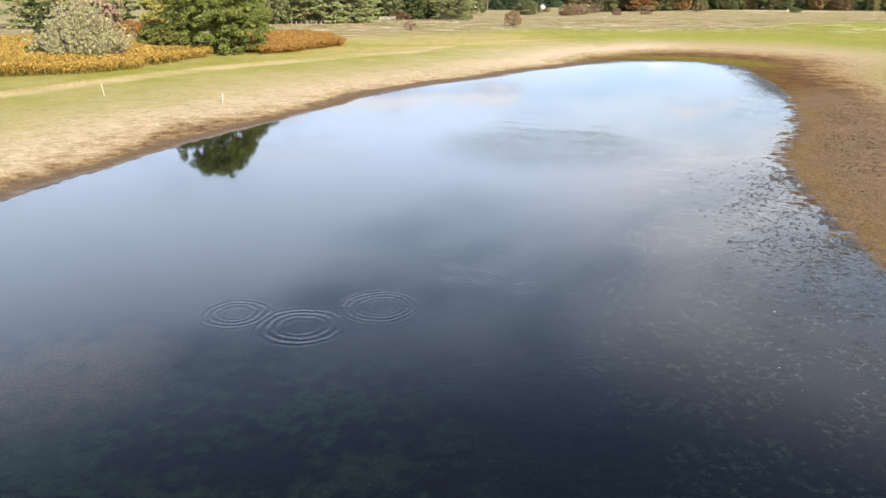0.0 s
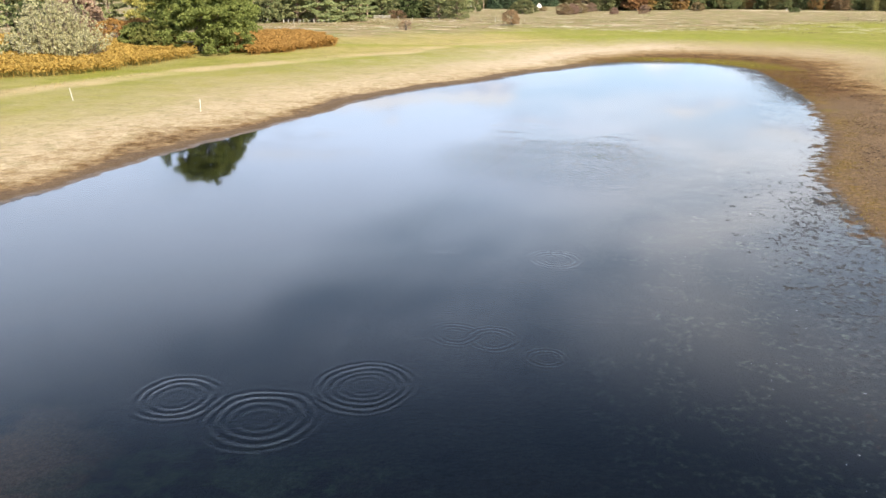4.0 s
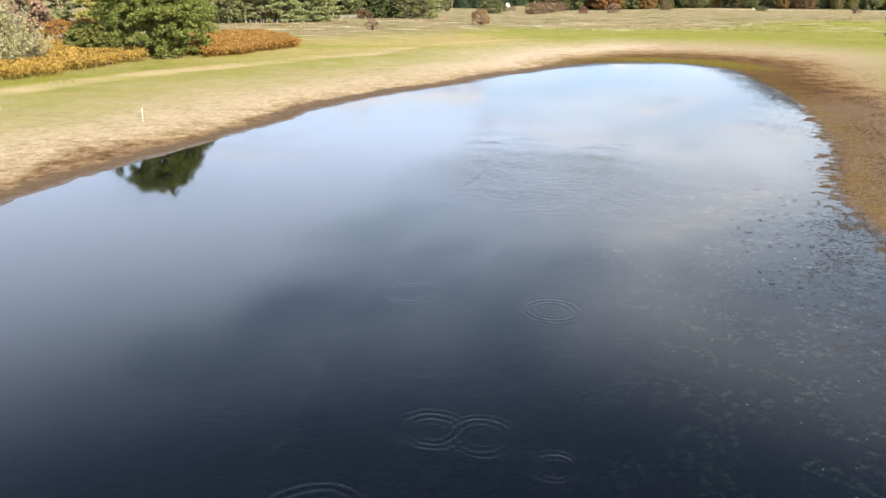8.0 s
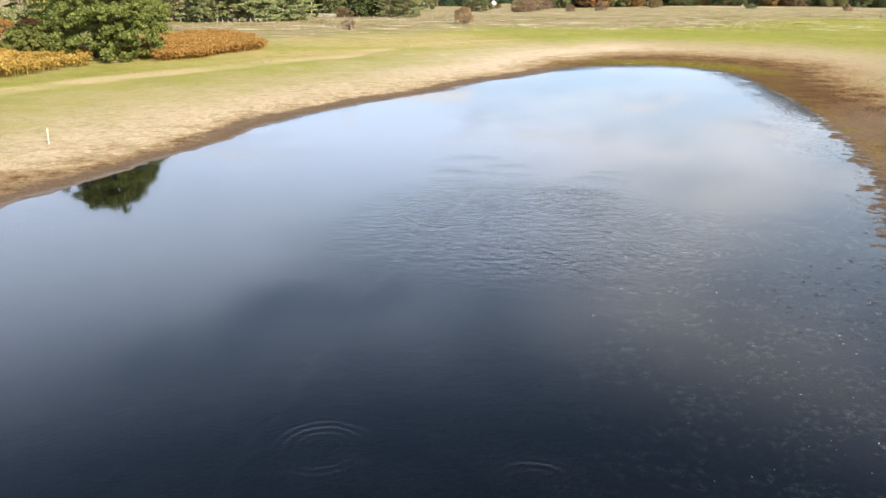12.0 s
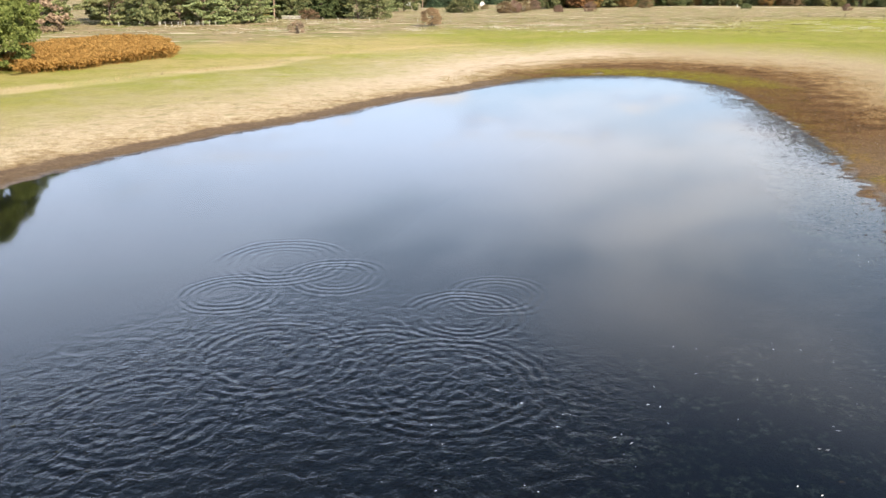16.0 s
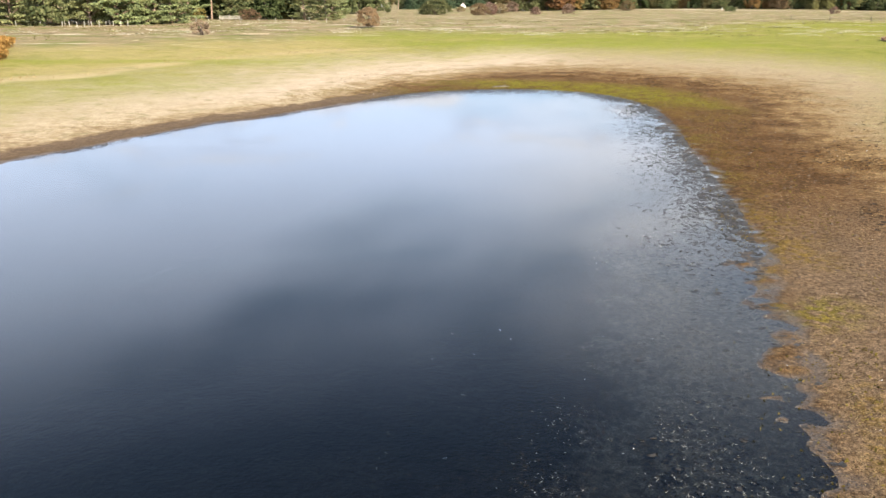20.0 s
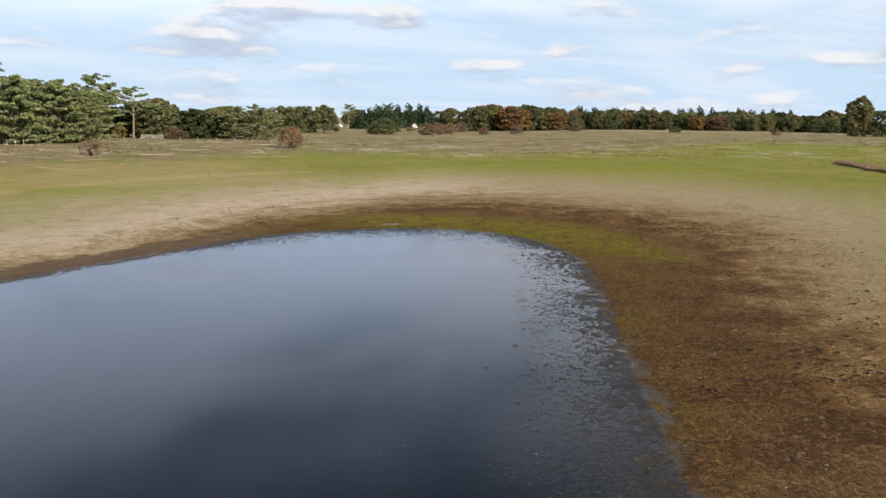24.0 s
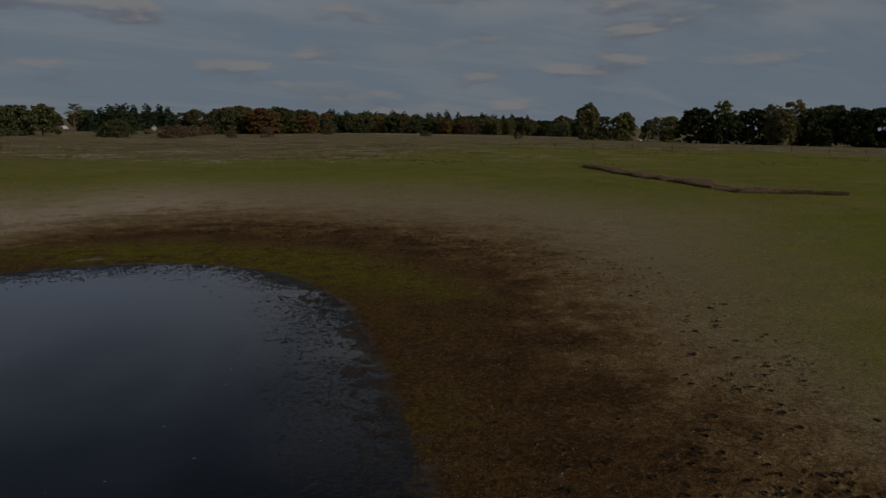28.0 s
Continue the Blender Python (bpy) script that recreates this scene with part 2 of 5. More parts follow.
def ground_material():
    m, t, skin = material("ground", 0.95)
    p = place(t)
    d, zone, right = attribute(t, "shore"), attribute(t, "zone"), attribute(t, "right")
    big, mid, fine, grain = (noise_node(t, p, s, 5, 0.6) for s in (0.06, 0.35, 1.7, 9.0))
    wob = math_node(t, "ADD", math_node(t, "MULTIPLY", math_node(t, "SUBTRACT", mid, 0.5), 1.1),
                    math_node(t, "MULTIPLY", math_node(t, "SUBTRACT", fine, 0.5), 0.5))
    zoned = math_node(t, "ADD", zone, wob)
    noted = t.nodes.new("ShaderNodeSeparateXYZ")
    t.links.new(p, noted.inputs[0])
    place_y = noted.outputs[1]
    # silt and water weed under the pond
    silt = mix(t, span(t, mid, 0.4, 0.6), (0.014, 0.012, 0.010), (0.034, 0.027, 0.018))
    weed = math_node(t, "MULTIPLY", span(t, noise_node(t, p, 0.55, 7, 0.65), 0.43, 0.58), math_node(t, "MULTIPLY", math_node(t, "MULTIPLY", span(t, right, 0.3, 0.8), span(t, place_y, 36, 22)), span(t, d, -16, -7)))
    weed = math_node(t, "MULTIPLY", weed, span(t, noise_node(t, p, 2.4, 5, 0.7), 0.40, 0.62, 0.25, 1.0))
    under = mix(t, weed, silt, mix(t, span(t, noise_node(t, p, 4.0, 4, 0.7), 0.46, 0.60), (0.022, 0.028, 0.018), (0.32, 0.34, 0.235)))
    rusty = math_node(t, "MULTIPLY", span(t, vec(t, "DISTANCE", p, (-22.5, -9, -0.5)), 5.0, 1.5), span(t, mid, 0.35, 0.55))
    under = mix(t, rusty, under, (0.72, 0.42, 0.22))
    green_bed = math_node(t, "MULTIPLY", span(t, vec(t, "DISTANCE", p, (-17, -16, -0.8)), 11, 4), span(t, noise_node(t, p, 0.6, 6, 0.65), 0.42, 0.62))
    under = mix(t, green_bed, under, mix(t, fine, (0.065, 0.120, 0.052), (0.26, 0.34, 0.14)))
    dense = math_node(t, "MULTIPLY", span(t, vec(t, "DISTANCE", vec(t, "MULTIPLY", p, (1.0, 0.62, 0.0)), (26.5, 30.5, 0)), 7.0, 4.5), span(t, math_node(t, "MULTIPLY_ADD", wob, 3.0, d), -5.6, -3.4))
    under = mix(t, math_node(t, "MULTIPLY", dense, span(t, noise_node(t, p, 0.9, 6, 0.7), 0.28, 0.46)), under,
                mix(t, span(t, noise_node(t, p, 5.5, 5, 0.7), 0.40, 0.62), (0.25, 0.21, 0.165), (0.60, 0.53, 0.43)))
    shallow = math_node(t, "MULTIPLY", math_node(t, "MULTIPLY", span(t, math_node(t, "MULTIPLY_ADD", wob, 2.0, d), -3.8, -1.0), span(t, right, 0.3, 0.8, 0.0, 0.28)),
                        span(t, noise_node(t, p, 1.6, 6, 0.7), 0.40, 0.58))
    under = mix(t, shallow, under, mix(t, span(t, noise_node(t, p, 7.0, 4, 0.7), 0.40, 0.62), (0.050, 0.041, 0.030), (0.20, 0.17, 0.135)))
    # shore mud with low yellow-green plants
    tiny = noise_node(t, p, 24.0, 3, 0.6)
    mud = mix(t, span(t, mid, 0.35, 0.65), (0.066, 0.034, 0.012), (0.120, 0.065, 0.024))
    mud = mix(t, span(t, noise_node(t, p, 3.6, 6, 0.7), 0.48, 0.68), mud, (0.165, 0.100, 0.046))
    mud = mix(t, span(t, zoned, 0.55, 1.05), mud, mix(t, fine, (0.146, 0.088, 0.036), (0.248, 0.160, 0.070)))
    dull = math_node(t, "MULTIPLY", span(t, place_y, 70, 52, 0.0, 0.62), span(t, math_node(t, "MULTIPLY_ADD", wob, 2.0, d), -0.5, 1.5))
    mud = mix(t, math_node(t, "MULTIPLY", dull, right), mud, mix(t, fine, (0.110, 0.076, 0.048), (0.195, 0.140, 0.092)))
    plants = math_node(t, "MULTIPLY", span(t, noise_node(t, p, 0.22, 6, 0.68), 0.44, 0.57),
                       math_node(t, "MULTIPLY", span(t, d, -0.4, 0.5), span(t, math_node(t, "SUBTRACT", math_node(t, "MULTIPLY_ADD", wob, 2.5, d), span(t, place_y, 70, 104, 0.0, 4.0)), 3.6, 0.9)))
    plants = math_node(t, "MULTIPLY", plants, span(t, right, 0.15, 0.6, 0.12, 1.0))
    plants = math_node(t, "MULTIPLY", plants, span(t, math_node(t, "SUBTRACT", d, span(t, place_y, 58, 46, -2.0, 1.0)), -0.3, 0.8))
    mud = mix(t, math_node(t, "MULTIPLY", plants, span(t, noise_node(t, p, 2.6, 5, 0.7), 0.38, 0.58)), mud,
              mix(t, math_node(t, "MAXIMUM", span(t, noise_node(t, p, 0.09, 3), 0.50, 0.70), span(t, place_y, 95, 105)), (0.140, 0.088, 0.018), (0.115, 0.100, 0.013)))
    corner = math_node(t, "MULTIPLY", math_node(t, "MULTIPLY", span(t, math_node(t, "ADD", place_y, noted.outputs[0]), 136, 146), span(t, math_node(t, "MULTIPLY_ADD", wob, 3.0, d), 9.5, 4.0)),
                       math_node(t, "MULTIPLY", span(t, noise_node(t, p, 0.8, 6, 0.7), 0.36, 0.56), span(t, right, 0.3, 0.8)))
    mud = mix(t, corner, mud, mix(t, fine, (0.125, 0.122, 0.010), (0.215, 0.190, 0.018)))
    wet = math_node(t, "MULTIPLY", span(t, noted.outputs[2], 0.045, 0.0), span(t, d, 3.0, 1.5))
    damp = math_node(t, "MULTIPLY", math_node(t, "MULTIPLY", span(t, d, 10.0, 2.0), right), span(t, place_y, 56, 72, 0.0, 0.32))
    mud = mix(t, damp, mud, mix(t, fine, (0.042, 0.019, 0.007), (0.078, 0.036, 0.013)))
    mud = mix(t, math_node(t, "MULTIPLY", wet, 0.6), mud, (0.040, 0.029, 0.020))
    pale = mix(t, span(t, fine, 0.30, 0.72), (0.355, 0.27, 0.162), (0.49, 0.385, 0.25))
    pale = mix(t, math_node(t, "MULTIPLY", right, 0.9), pale, mix(t, span(t, zoned, 1.0, 1.9), mix(t, fine, (0.185, 0.126, 0.064), (0.305, 0.218, 0.116)), mix(t, fine, (0.19, 0.150, 0.066), (0.30, 0.24, 0.115))))
    tan = math_node(t, "MULTIPLY", span(t, noise_node(t, p, 1.15, 5, 0.68), 0.53, 0.62), span(t, math_node(t, "MULTIPLY_ADD", span(t, right, 0.0, 0.6, 1.0, 0.0), 0.4, zoned), 0.5, 0.85))
    mud = mix(t, math_node(t, "MULTIPLY", tan, 0.75), mud, (0.275, 0.185, 0.088))
    pale = mix(t, math_node(t, "MULTIPLY", tan, 0.7), pale, (0.31, 0.235, 0.125))
    mud = mix(t, math_node(t, "MULTIPLY", span(t, right, 0.5, 0.1, 0.0, 0.5), math_node(t, "MULTIPLY", span(t, math_node(t, "MULTIPLY_ADD", wob, 1.6, d), 0.9, 2.0), span(t, noise_node(t, p, 0.7, 6, 0.7), 0.36, 0.60))), mud, (0.270, 0.195, 0.115))
    north = math_node(t, "MULTIPLY", math_node(t, "MULTIPLY", span(t, place_y, 84, 110), span(t, noted.outputs[0], 38, 54, 1.0, 0.35)), span(t, zoned, 1.0, 1.5))
    pale = mix(t, math_node(t, "MULTIPLY", north, 0.9), pale, mix(t, fine, (0.41, 0.31, 0.215), (0.58, 0.46, 0.335)))
    pale = mix(t, span(t, noise_node(t, p, 0.5, 6, 0.7), 0.5, 0.72), pale, (0.25, 0.21, 0.11))
    pale = mix(t, math_node(t, "MULTIPLY", span(t, noise_node(t, p, 5.0, 5, 0.7), 0.52, 0.66), 0.35), pale, (0.15, 0.12, 0.075))
    green = mix(t, span(t, mid, 0.35, 0.65), (0.170, 0.176, 0.027), (0.236, 0.220, 0.050))
    green = mix(t, span(t, fine, 0.5, 0.8), green, (0.130, 0.130, 0.026))
    green = mix(t, math_node(t, "MULTIPLY", span(t, noise_node(t, p, 0.05, 4, 0.6), 0.48, 0.66), 0.45), green, (0.30, 0.235, 0.095))
    # an old strand line of straw, and the dry heath behind
    straw_at = math_node(t, "ABSOLUTE", math_node(t, "SUBTRACT", math_node(t, "ADD", d, math_node(t, "MULTIPLY", wob, 2.2)), math_node(t, "MULTIPLY_ADD", right, 17.0, 35.0)))
    left = span(t, right, 0.95, 0.6)
    straw = math_node(t, "MULTIPLY", math_node(t, "MULTIPLY", span(t, straw_at, 3.6, 0.8), left), span(t, mid, 0.22, 0.42))
    green = mix(t, math_node(t, "MULTIPLY", straw, 0.85), green, (0.44, 0.335, 0.19))
    green = mix(t, math_node(t, "MULTIPLY", left, span(t, noise_node(t, p, 0.11, 5, 0.65), 0.40, 0.62, 0.05, 0.46)), green, (0.305, 0.250, 0.115))
    bank = math_node(t, "MULTIPLY", math_node(t, "MULTIPLY", span(t, place_y, 92, 112), left), math_node(t, "MULTIPLY", span(t, math_node(t, "MULTIPLY_ADD", wob, 4.0, d), 34, 40), span(t, noise_node(t, p, 0.4, 5, 0.65), 0.34, 0.56, 0.2, 0.8)))
    green = mix(t, bank, green, (0.335, 0.262, 0.105))
    heath = mix(t, span(t, mid, 0.35, 0.65), (0.285, 0.205, 0.122), (0.215, 0.172, 0.088))
    heath = mix(t, span(t, noise_node(t, p, 0.12, 6, 0.7), 0.47, 0.60), heath, (0.175, 0.172, 0.056))
    heath = mix(t, span(t, noise_node(t, p, 0.16, 6, 0.62, 0.3), 0.60, 0.68), heath, (0.50, 0.39, 0.25))
    streaks = vec(t, "MULTIPLY", p, (0.4, 1.0, 1.0))
    heath = mix(t, math_node(t, "MULTIPLY", span(t, noise_node(t, streaks, 0.22, 6, 0.65), 0.56, 0.64), 0.75), heath, (0.105, 0.088, 0.042))
    heath = mix(t, span(t, noise_node(t, vec(t, "ADD", streaks, (31.0, 7.0, 0.0)), 0.16, 6, 0.68), 0.585, 0.64), heath, (0.55, 0.455, 0.34))
    green = mix(t, math_node(t, "MULTIPLY", span(t, noise_node(t, streaks, 0.035, 5, 0.6), 0.48, 0.64), 0.7), green, (0.190, 0.210, 0.020))
    green = mix(t, math_node(t, "MULTIPLY", span(t, noise_node(t, streaks, 0.30, 6, 0.68), 0.54, 0.66), 0.5), green, (0.25, 0.20, 0.085))
    c = mix(t, span(t, zoned, 0.75, 1.3), mud, pale)
    # dark mud at the foot of the steeper bank
    foot = math_node(t, "SUBTRACT", math_node(t, "MULTIPLY_ADD", wob, 2.2, d), span(t, place_y, 45, 62, 0.0, 1.2))
    foot = math_node(t, "MULTIPLY", span(t, foot, 2.4, 1.5), span(t, right, 0.5, 0.1, 0.0, 0.8))
    c = mix(t, foot, c, mix(t, fine, (0.080, 0.053, 0.034), (0.150, 0.105, 0.068)))
    c = mix(t, span(t, math_node(t, "MULTIPLY_ADD", math_node(t, "MULTIPLY", right, span(t, place_y, 95, 75)), 0.3, zoned), 1.35, 2.7), c, green)
    far = math_node(t, "ADD", d, math_node(t, "MULTIPLY_ADD", math_node(t, "ADD", math_node(t, "SUBTRACT", big, 0.5), math_node(t, "MULTIPLY", math_node(t, "SUBTRACT", mid, 0.5), 0.5)), 60.0, span(t, noted.outputs[0], 55, 185, 0.0, -125.0)))
    far = math_node(t, "MULTIPLY_ADD", left, 27.0, far)
    c = mix(t, span(t, far, 80, 118), c, heath)
    # a sandy track along the foot of the far wood
    off_track = math_node(t, "ABSOLUTE", math_node(t, "SUBTRACT", math_node(t, "MULTIPLY_ADD", noted.outputs[0], 0.9, place_y), 763.0))
    track = math_node(t, "MULTIPLY", span(t, off_track, 6.0, 3.5), math_node(t, "MULTIPLY", span(t, noted.outputs[0], 182, 192), span(t, noted.outputs[0], 345, 320)))
    c = mix(t, track, c, (0.56, 0.45, 0.33))
    c = mix(t, math_node(t, "MULTIPLY", span(t, d, 0.5, -0.4), span(t, noted.outputs[2], 0.006, -0.012)), c, under)
    speck = mix(t, span(t, tiny, 0.3, 0.7), (0.45, 0.43, 0.40), (1.5, 1.5, 1.5))
    blot = mix(t, span(t, noise_node(t, p, 6.5, 4, 0.65), 0.36, 0.64), (0.72, 0.70, 0.68), (1.40, 1.40, 1.40))
    worn = math_node(t, "MULTIPLY", span(t, zoned, 1.7, 0.9, 0.6, 1.0), span(t, right, 0.1, 0.6, 0.5, 1.0))
    c = mix(t, worn, mix(t, worn, c, blot, "MULTIPLY"), speck, "MULTIPLY")
    c = mix(t, math_node(t, "MULTIPLY", span(t, grain, 0.5, 0.75), 0.4), c, (0.06, 0.05, 0.03), "MIX")
    t.links.new(c, skin.inputs["Base Color"])
    t.links.new(span(t, wet, 0.0, 1.0, 0.95, 0.45), skin.inputs["Roughness"])
    t.links.new(span(t, wet, 0.0, 1.0, 0.04, 0.25), skin.inputs["Specular IOR Level"])
    relief(t, skin, math_node(t, "ADD", fine, math_node(t, "MULTIPLY_ADD", grain, 0.8, math_node(t, "MULTIPLY", tiny, 0.4))), 0.8, 0.12)
    return m


RINGS = ((-0.5, 32.0, 3.2, 0.36, 0.0040), (2.5, 31.0, 3.4, 0.38, 0.0040), (5.6, 34.6, 2.5, 0.34, 0.0047), (1.2, 38.6, 2.3, 0.36, 0.0042), (7.0, 36.2, 2.2, 0.34, 0.0035),
         (-2.6, 37.2, 2.2, 0.32, 0.0040), (-1.0, 40.6, 3.2, 0.40, 0.0035), (-3.5, 29, 3.0, 0.38, 0.0042), (4.5, 30, 3.4, 0.36, 0.0042), (-17.2, -6, 1.6, 0.30, 0.0042),
         (-14.6, -7.2, 1.9, 0.32, 0.0045), (-11.8, -5.4, 1.9, 0.26, 0.0039), (-8.9, -1.8, 1.3, 0.24, 0.0030), (-7.6, -2.2, 1.3, 0.24, 0.0030), (-6, -3.7, 1.0, 0.22, 0.0030),
         (-9.6, -9.5, 2.6, 0.26, 0.0007), (-6.2, -11.5, 2.4, 0.28, 0.0008), (-4, 6, 1.5, 0.28, 0.0033), (-9, 8, 1.6, 0.28, 0.0027))


def water_material():
    m = bpy.data.materials.new("pond water")
    m.use_nodes = True
    t = m.node_tree
    t.nodes.clear()
    p = place(t)
    calm = math_node(t, "MULTIPLY", noise_node(t, p, 0.35, 1, 0.5), 0.0005)
    total = calm
    # spreading rings: place, reach, length of the wave
    bend = math_node(t, "MULTIPLY", noise_node(t, p, 0.5, 2), 0.5)
    for cx, cy, reach, wave, high in RINGS:
        bent = math_node(t, "ADD", vec(t, "DISTANCE", p, (cx, cy, 0)), bend)
        ring = math_node(t, "SINE", math_node(t, "MULTIPLY", bent, 2 * math.pi / wave))
        held = math_node(t, "MULTIPLY", span(t, bent, reach + wave, reach * 0.85), span(t, bent, reach * 0.25, reach * 0.8, 0.12, 1.0))
        total = math_node(t, "ADD", total, math_node(t, "MULTIPLY", math_node(t, "MULTIPLY", ring, held), high))
    # stirred water where the rings cross
    chop = math_node(t, "MULTIPLY", noise_node(t, p, 2.2, 3, 0.6, 0.5), span(t, vec(t, "DISTANCE", p, (0.0, 27.5, 0)), 12, 5))
    total = math_node(t, "ADD", total, math_node(t, "MULTIPLY", chop, 0.060))
    b = t.nodes.new("ShaderNodeBump")
    b.inputs["Strength"].default_value, b.inputs["Distance"].default_value = 1.0, 1.0
    t.links.new(math_node(t, "MULTIPLY", total, 1.0), b.inputs["Height"])
    gloss, clear, both, out, fres = (t.nodes.new(k) for k in ("ShaderNodeBsdfGlossy", "ShaderNodeBsdfTransparent", "ShaderNodeMixShader",
                                                              "ShaderNodeOutputMaterial", "ShaderNodeFresnel"))
    gloss.inputs["Roughness"].default_value = 0.04
    gloss.inputs["Color"].default_value = (0.96, 0.97, 1.0, 1)
    clear.inputs[0].default_value = (0.56, 0.54, 0.47, 1)
    fres.inputs[0].default_value = 1.34
    for n in (gloss, fres):
        t.links.new(b.outputs[0], n.inputs["Normal"])
    t.links.new(fres.outputs[0], both.inputs[0])
    t.links.new(clear.outputs[0], both.inputs[1])
    t.links.new(gloss.outputs[0], both.inputs[2])
    t.links.new(both.outputs[0], out.inputs[0])
    return m


def leaf_material(name, dark, light, through=0.3, spread=0.6):
    """Small leaves: every one a little different, letting some light through."""
    m = bpy.data.materials.new(name)
    m.use_nodes = True
    t = m.node_tree
    t.nodes.clear()
    geo, info = t.nodes.new("ShaderNodeNewGeometry"), t.nodes.new("ShaderNodeObjectInfo")
    n = noise_node(t, geo.outputs["Position"], 0.5, 3)
    f = math_node(t, "ADD", math_node(t, "MULTIPLY", geo.outputs["Random Per Island"], spread), math_node(t, "MULTIPLY", n, 1 - spread))
    c = mix(t, span(t, f, 0.15, 0.85), dark, light)
    hue = t.nodes.new("ShaderNodeHueSaturation")
    t.links.new(c, hue.inputs["Color"])
    t.links.new(span(t, info.outputs["Random"], 0, 1, 0.485, 0.515), hue.inputs["Hue"])
    t.links.new(span(t, info.outputs["Random"], 0, 1, 0.9, 1.12), hue.inputs["Value"])
    a, b, s, out = (t.nodes.new(k) for k in ("ShaderNodeBsdfDiffuse", "ShaderNodeBsdfTranslucent", "ShaderNodeMixShader", "ShaderNodeOutputMaterial"))
    for x in (a, b):
        t.links.new(hue.outputs[0], x.inputs[0])
    s.inputs[0].default_value = through
    t.links.new(a.outputs[0], s.inputs[1])
    t.links.new(b.outputs[0], s.inputs[2])
    t.links.new(s.outputs[0], out.inputs[0])
    return m


def plain_material(name, dark, light, rough=0.85, scale=3.0, bump=0.02):
    m, t, skin = material(name, rough)
    p = t.nodes.new("ShaderNodeTexCoord").outputs["Object"]
    n, g = noise_node(t, p, scale, 5, 0.6), noise_node(t, p, scale * 9, 3)
    c = mix(t, span(t, n, 0.3, 0.7), dark, light)
    c = mix(t, math_node(t, "MULTIPLY", span(t, g, 0.45, 0.8), 0.4), c, tuple(v * 0.55 for v in dark))
    t.links.new(c, skin.inputs["Base Color"])
    relief(t, skin, math_node(t, "ADD", n, g), 0.5, bump)
    return m


GROUND, WATER = ground_material(), water_material()
HOLM = leaf_material("holm oak leaves", (0.030, 0.042, 0.017), (0.105, 0.120, 0.048), 0.2)
OAK = leaf_material("oak leaves", (0.110, 0.128, 0.034), (0.27, 0.28, 0.088), 0.48)
WILLOW = leaf_material("willow leaves", (0.30, 0.295, 0.135), (0.66, 0.63, 0.37), 0.5, 0.85)
PINE = leaf_material("pine needles", (0.125, 0.146, 0.068), (0.42, 0.432, 0.195), 0.42)
DARKFIR = leaf_material("fir needles", (0.035, 0.056, 0.032), (0.110, 0.145, 0.078), 0.15)
GREENLEAF = leaf_material("green leaves", (0.060, 0.076, 0.032), (0.215, 0.215, 0.095), 0.3)
OLIVE = leaf_material("olive leaves", (0.115, 0.108, 0.042), (0.33, 0.295, 0.125), 0.35)
RUST = leaf_material("rust leaves", (0.140, 0.086, 0.038), (0.36, 0.215, 0.085), 0.35)
BROWN = leaf_material("brown leaves", (0.110, 0.076, 0.042), (0.280, 0.190, 0.105), 0.3)
THORN = leaf_material("thorn leaves", (0.25, 0.180, 0.095), (0.54, 0.395, 0.215), 0.5)
MAUVE = leaf_material("mauve twigs", (0.16, 0.105, 0.074), (0.36, 0.240, 0.170), 0.3)
RED = leaf_material("red leaves", (0.25, 0.135, 0.080), (0.42, 0.245, 0.150), 0.4)
YELLOW = leaf_material("yellow leaves", (0.20, 0.17, 0.05), (0.44, 0.36, 0.12), 0.4)
BRACKEN = leaf_material("bracken fronds", (0.215, 0.120, 0.032), (0.52, 0.315, 0.098), 0.45, 0.35)
STRAW = leaf_material("straw blades", (0.13, 0.082, 0.045), (0.46, 0.31, 0.19), 0.3, 0.6)
PINKSTRAW = leaf_material("pink rush blades", (0.24, 0.155, 0.095), (0.52, 0.37, 0.25), 0.4, 0.6)
HEATHGRASS = leaf_material("heath grass", (0.18, 0.14, 0.07), (0.40, 0.31, 0.19), 0.4, 0.5)
PALESTRAW = leaf_material("bleached straw", (0.42, 0.36, 0.26), (0.72, 0.65, 0.52), 0.3, 0.5)
SEDGE = leaf_material("sedge blades", (0.11, 0.105, 0.04), (0.24, 0.21, 0.09), 0.35, 0.5)
DRYSTRAW = leaf_material("dry straw", (0.22, 0.165, 0.075), (0.42, 0.32, 0.165), 0.35, 0.5)
GRASS = leaf_material("grass blades", (0.10, 0.12, 0.022), (0.25, 0.24, 0.065), 0.3, 0.5)
MUDWEED = leaf_material("mud weed", (0.060, 0.042, 0.012), (0.175, 0.118, 0.030), 0.2, 0.6)
MATWEED = leaf_material("mat weed", (0.040, 0.034, 0.027), (0.125, 0.108, 0.088), 0.1, 0.6)
PALEWEED = leaf_material("pale weed", (0.16, 0.15, 0.12), (0.58, 0.55, 0.47), 0.1, 0.8)
BARK = plain_material("bark", (0.06, 0.045, 0.035), (0.16, 0.12, 0.09))
PINEBARK = plain_material("pine bark", (0.20, 0.12, 0.08), (0.40, 0.29, 0.21))
BIRCHBARK = plain_material("birch bark", (0.35, 0.33, 0.30), (0.72, 0.70, 0.66))
POSTWOOD = plain_material("bleached post wood", (0.30, 0.27, 0.22), (0.58, 0.53, 0.44), 0.9, 6.0)
OLDWOOD = plain_material("dark post wood", (0.07, 0.055, 0.04), (0.17, 0.14, 0.11), 0.9, 6.0)
LUMPMUD = plain_material("soft wet mud", (0.018, 0.015, 0.012), (0.040, 0.033, 0.026), 0.45, 8.0)
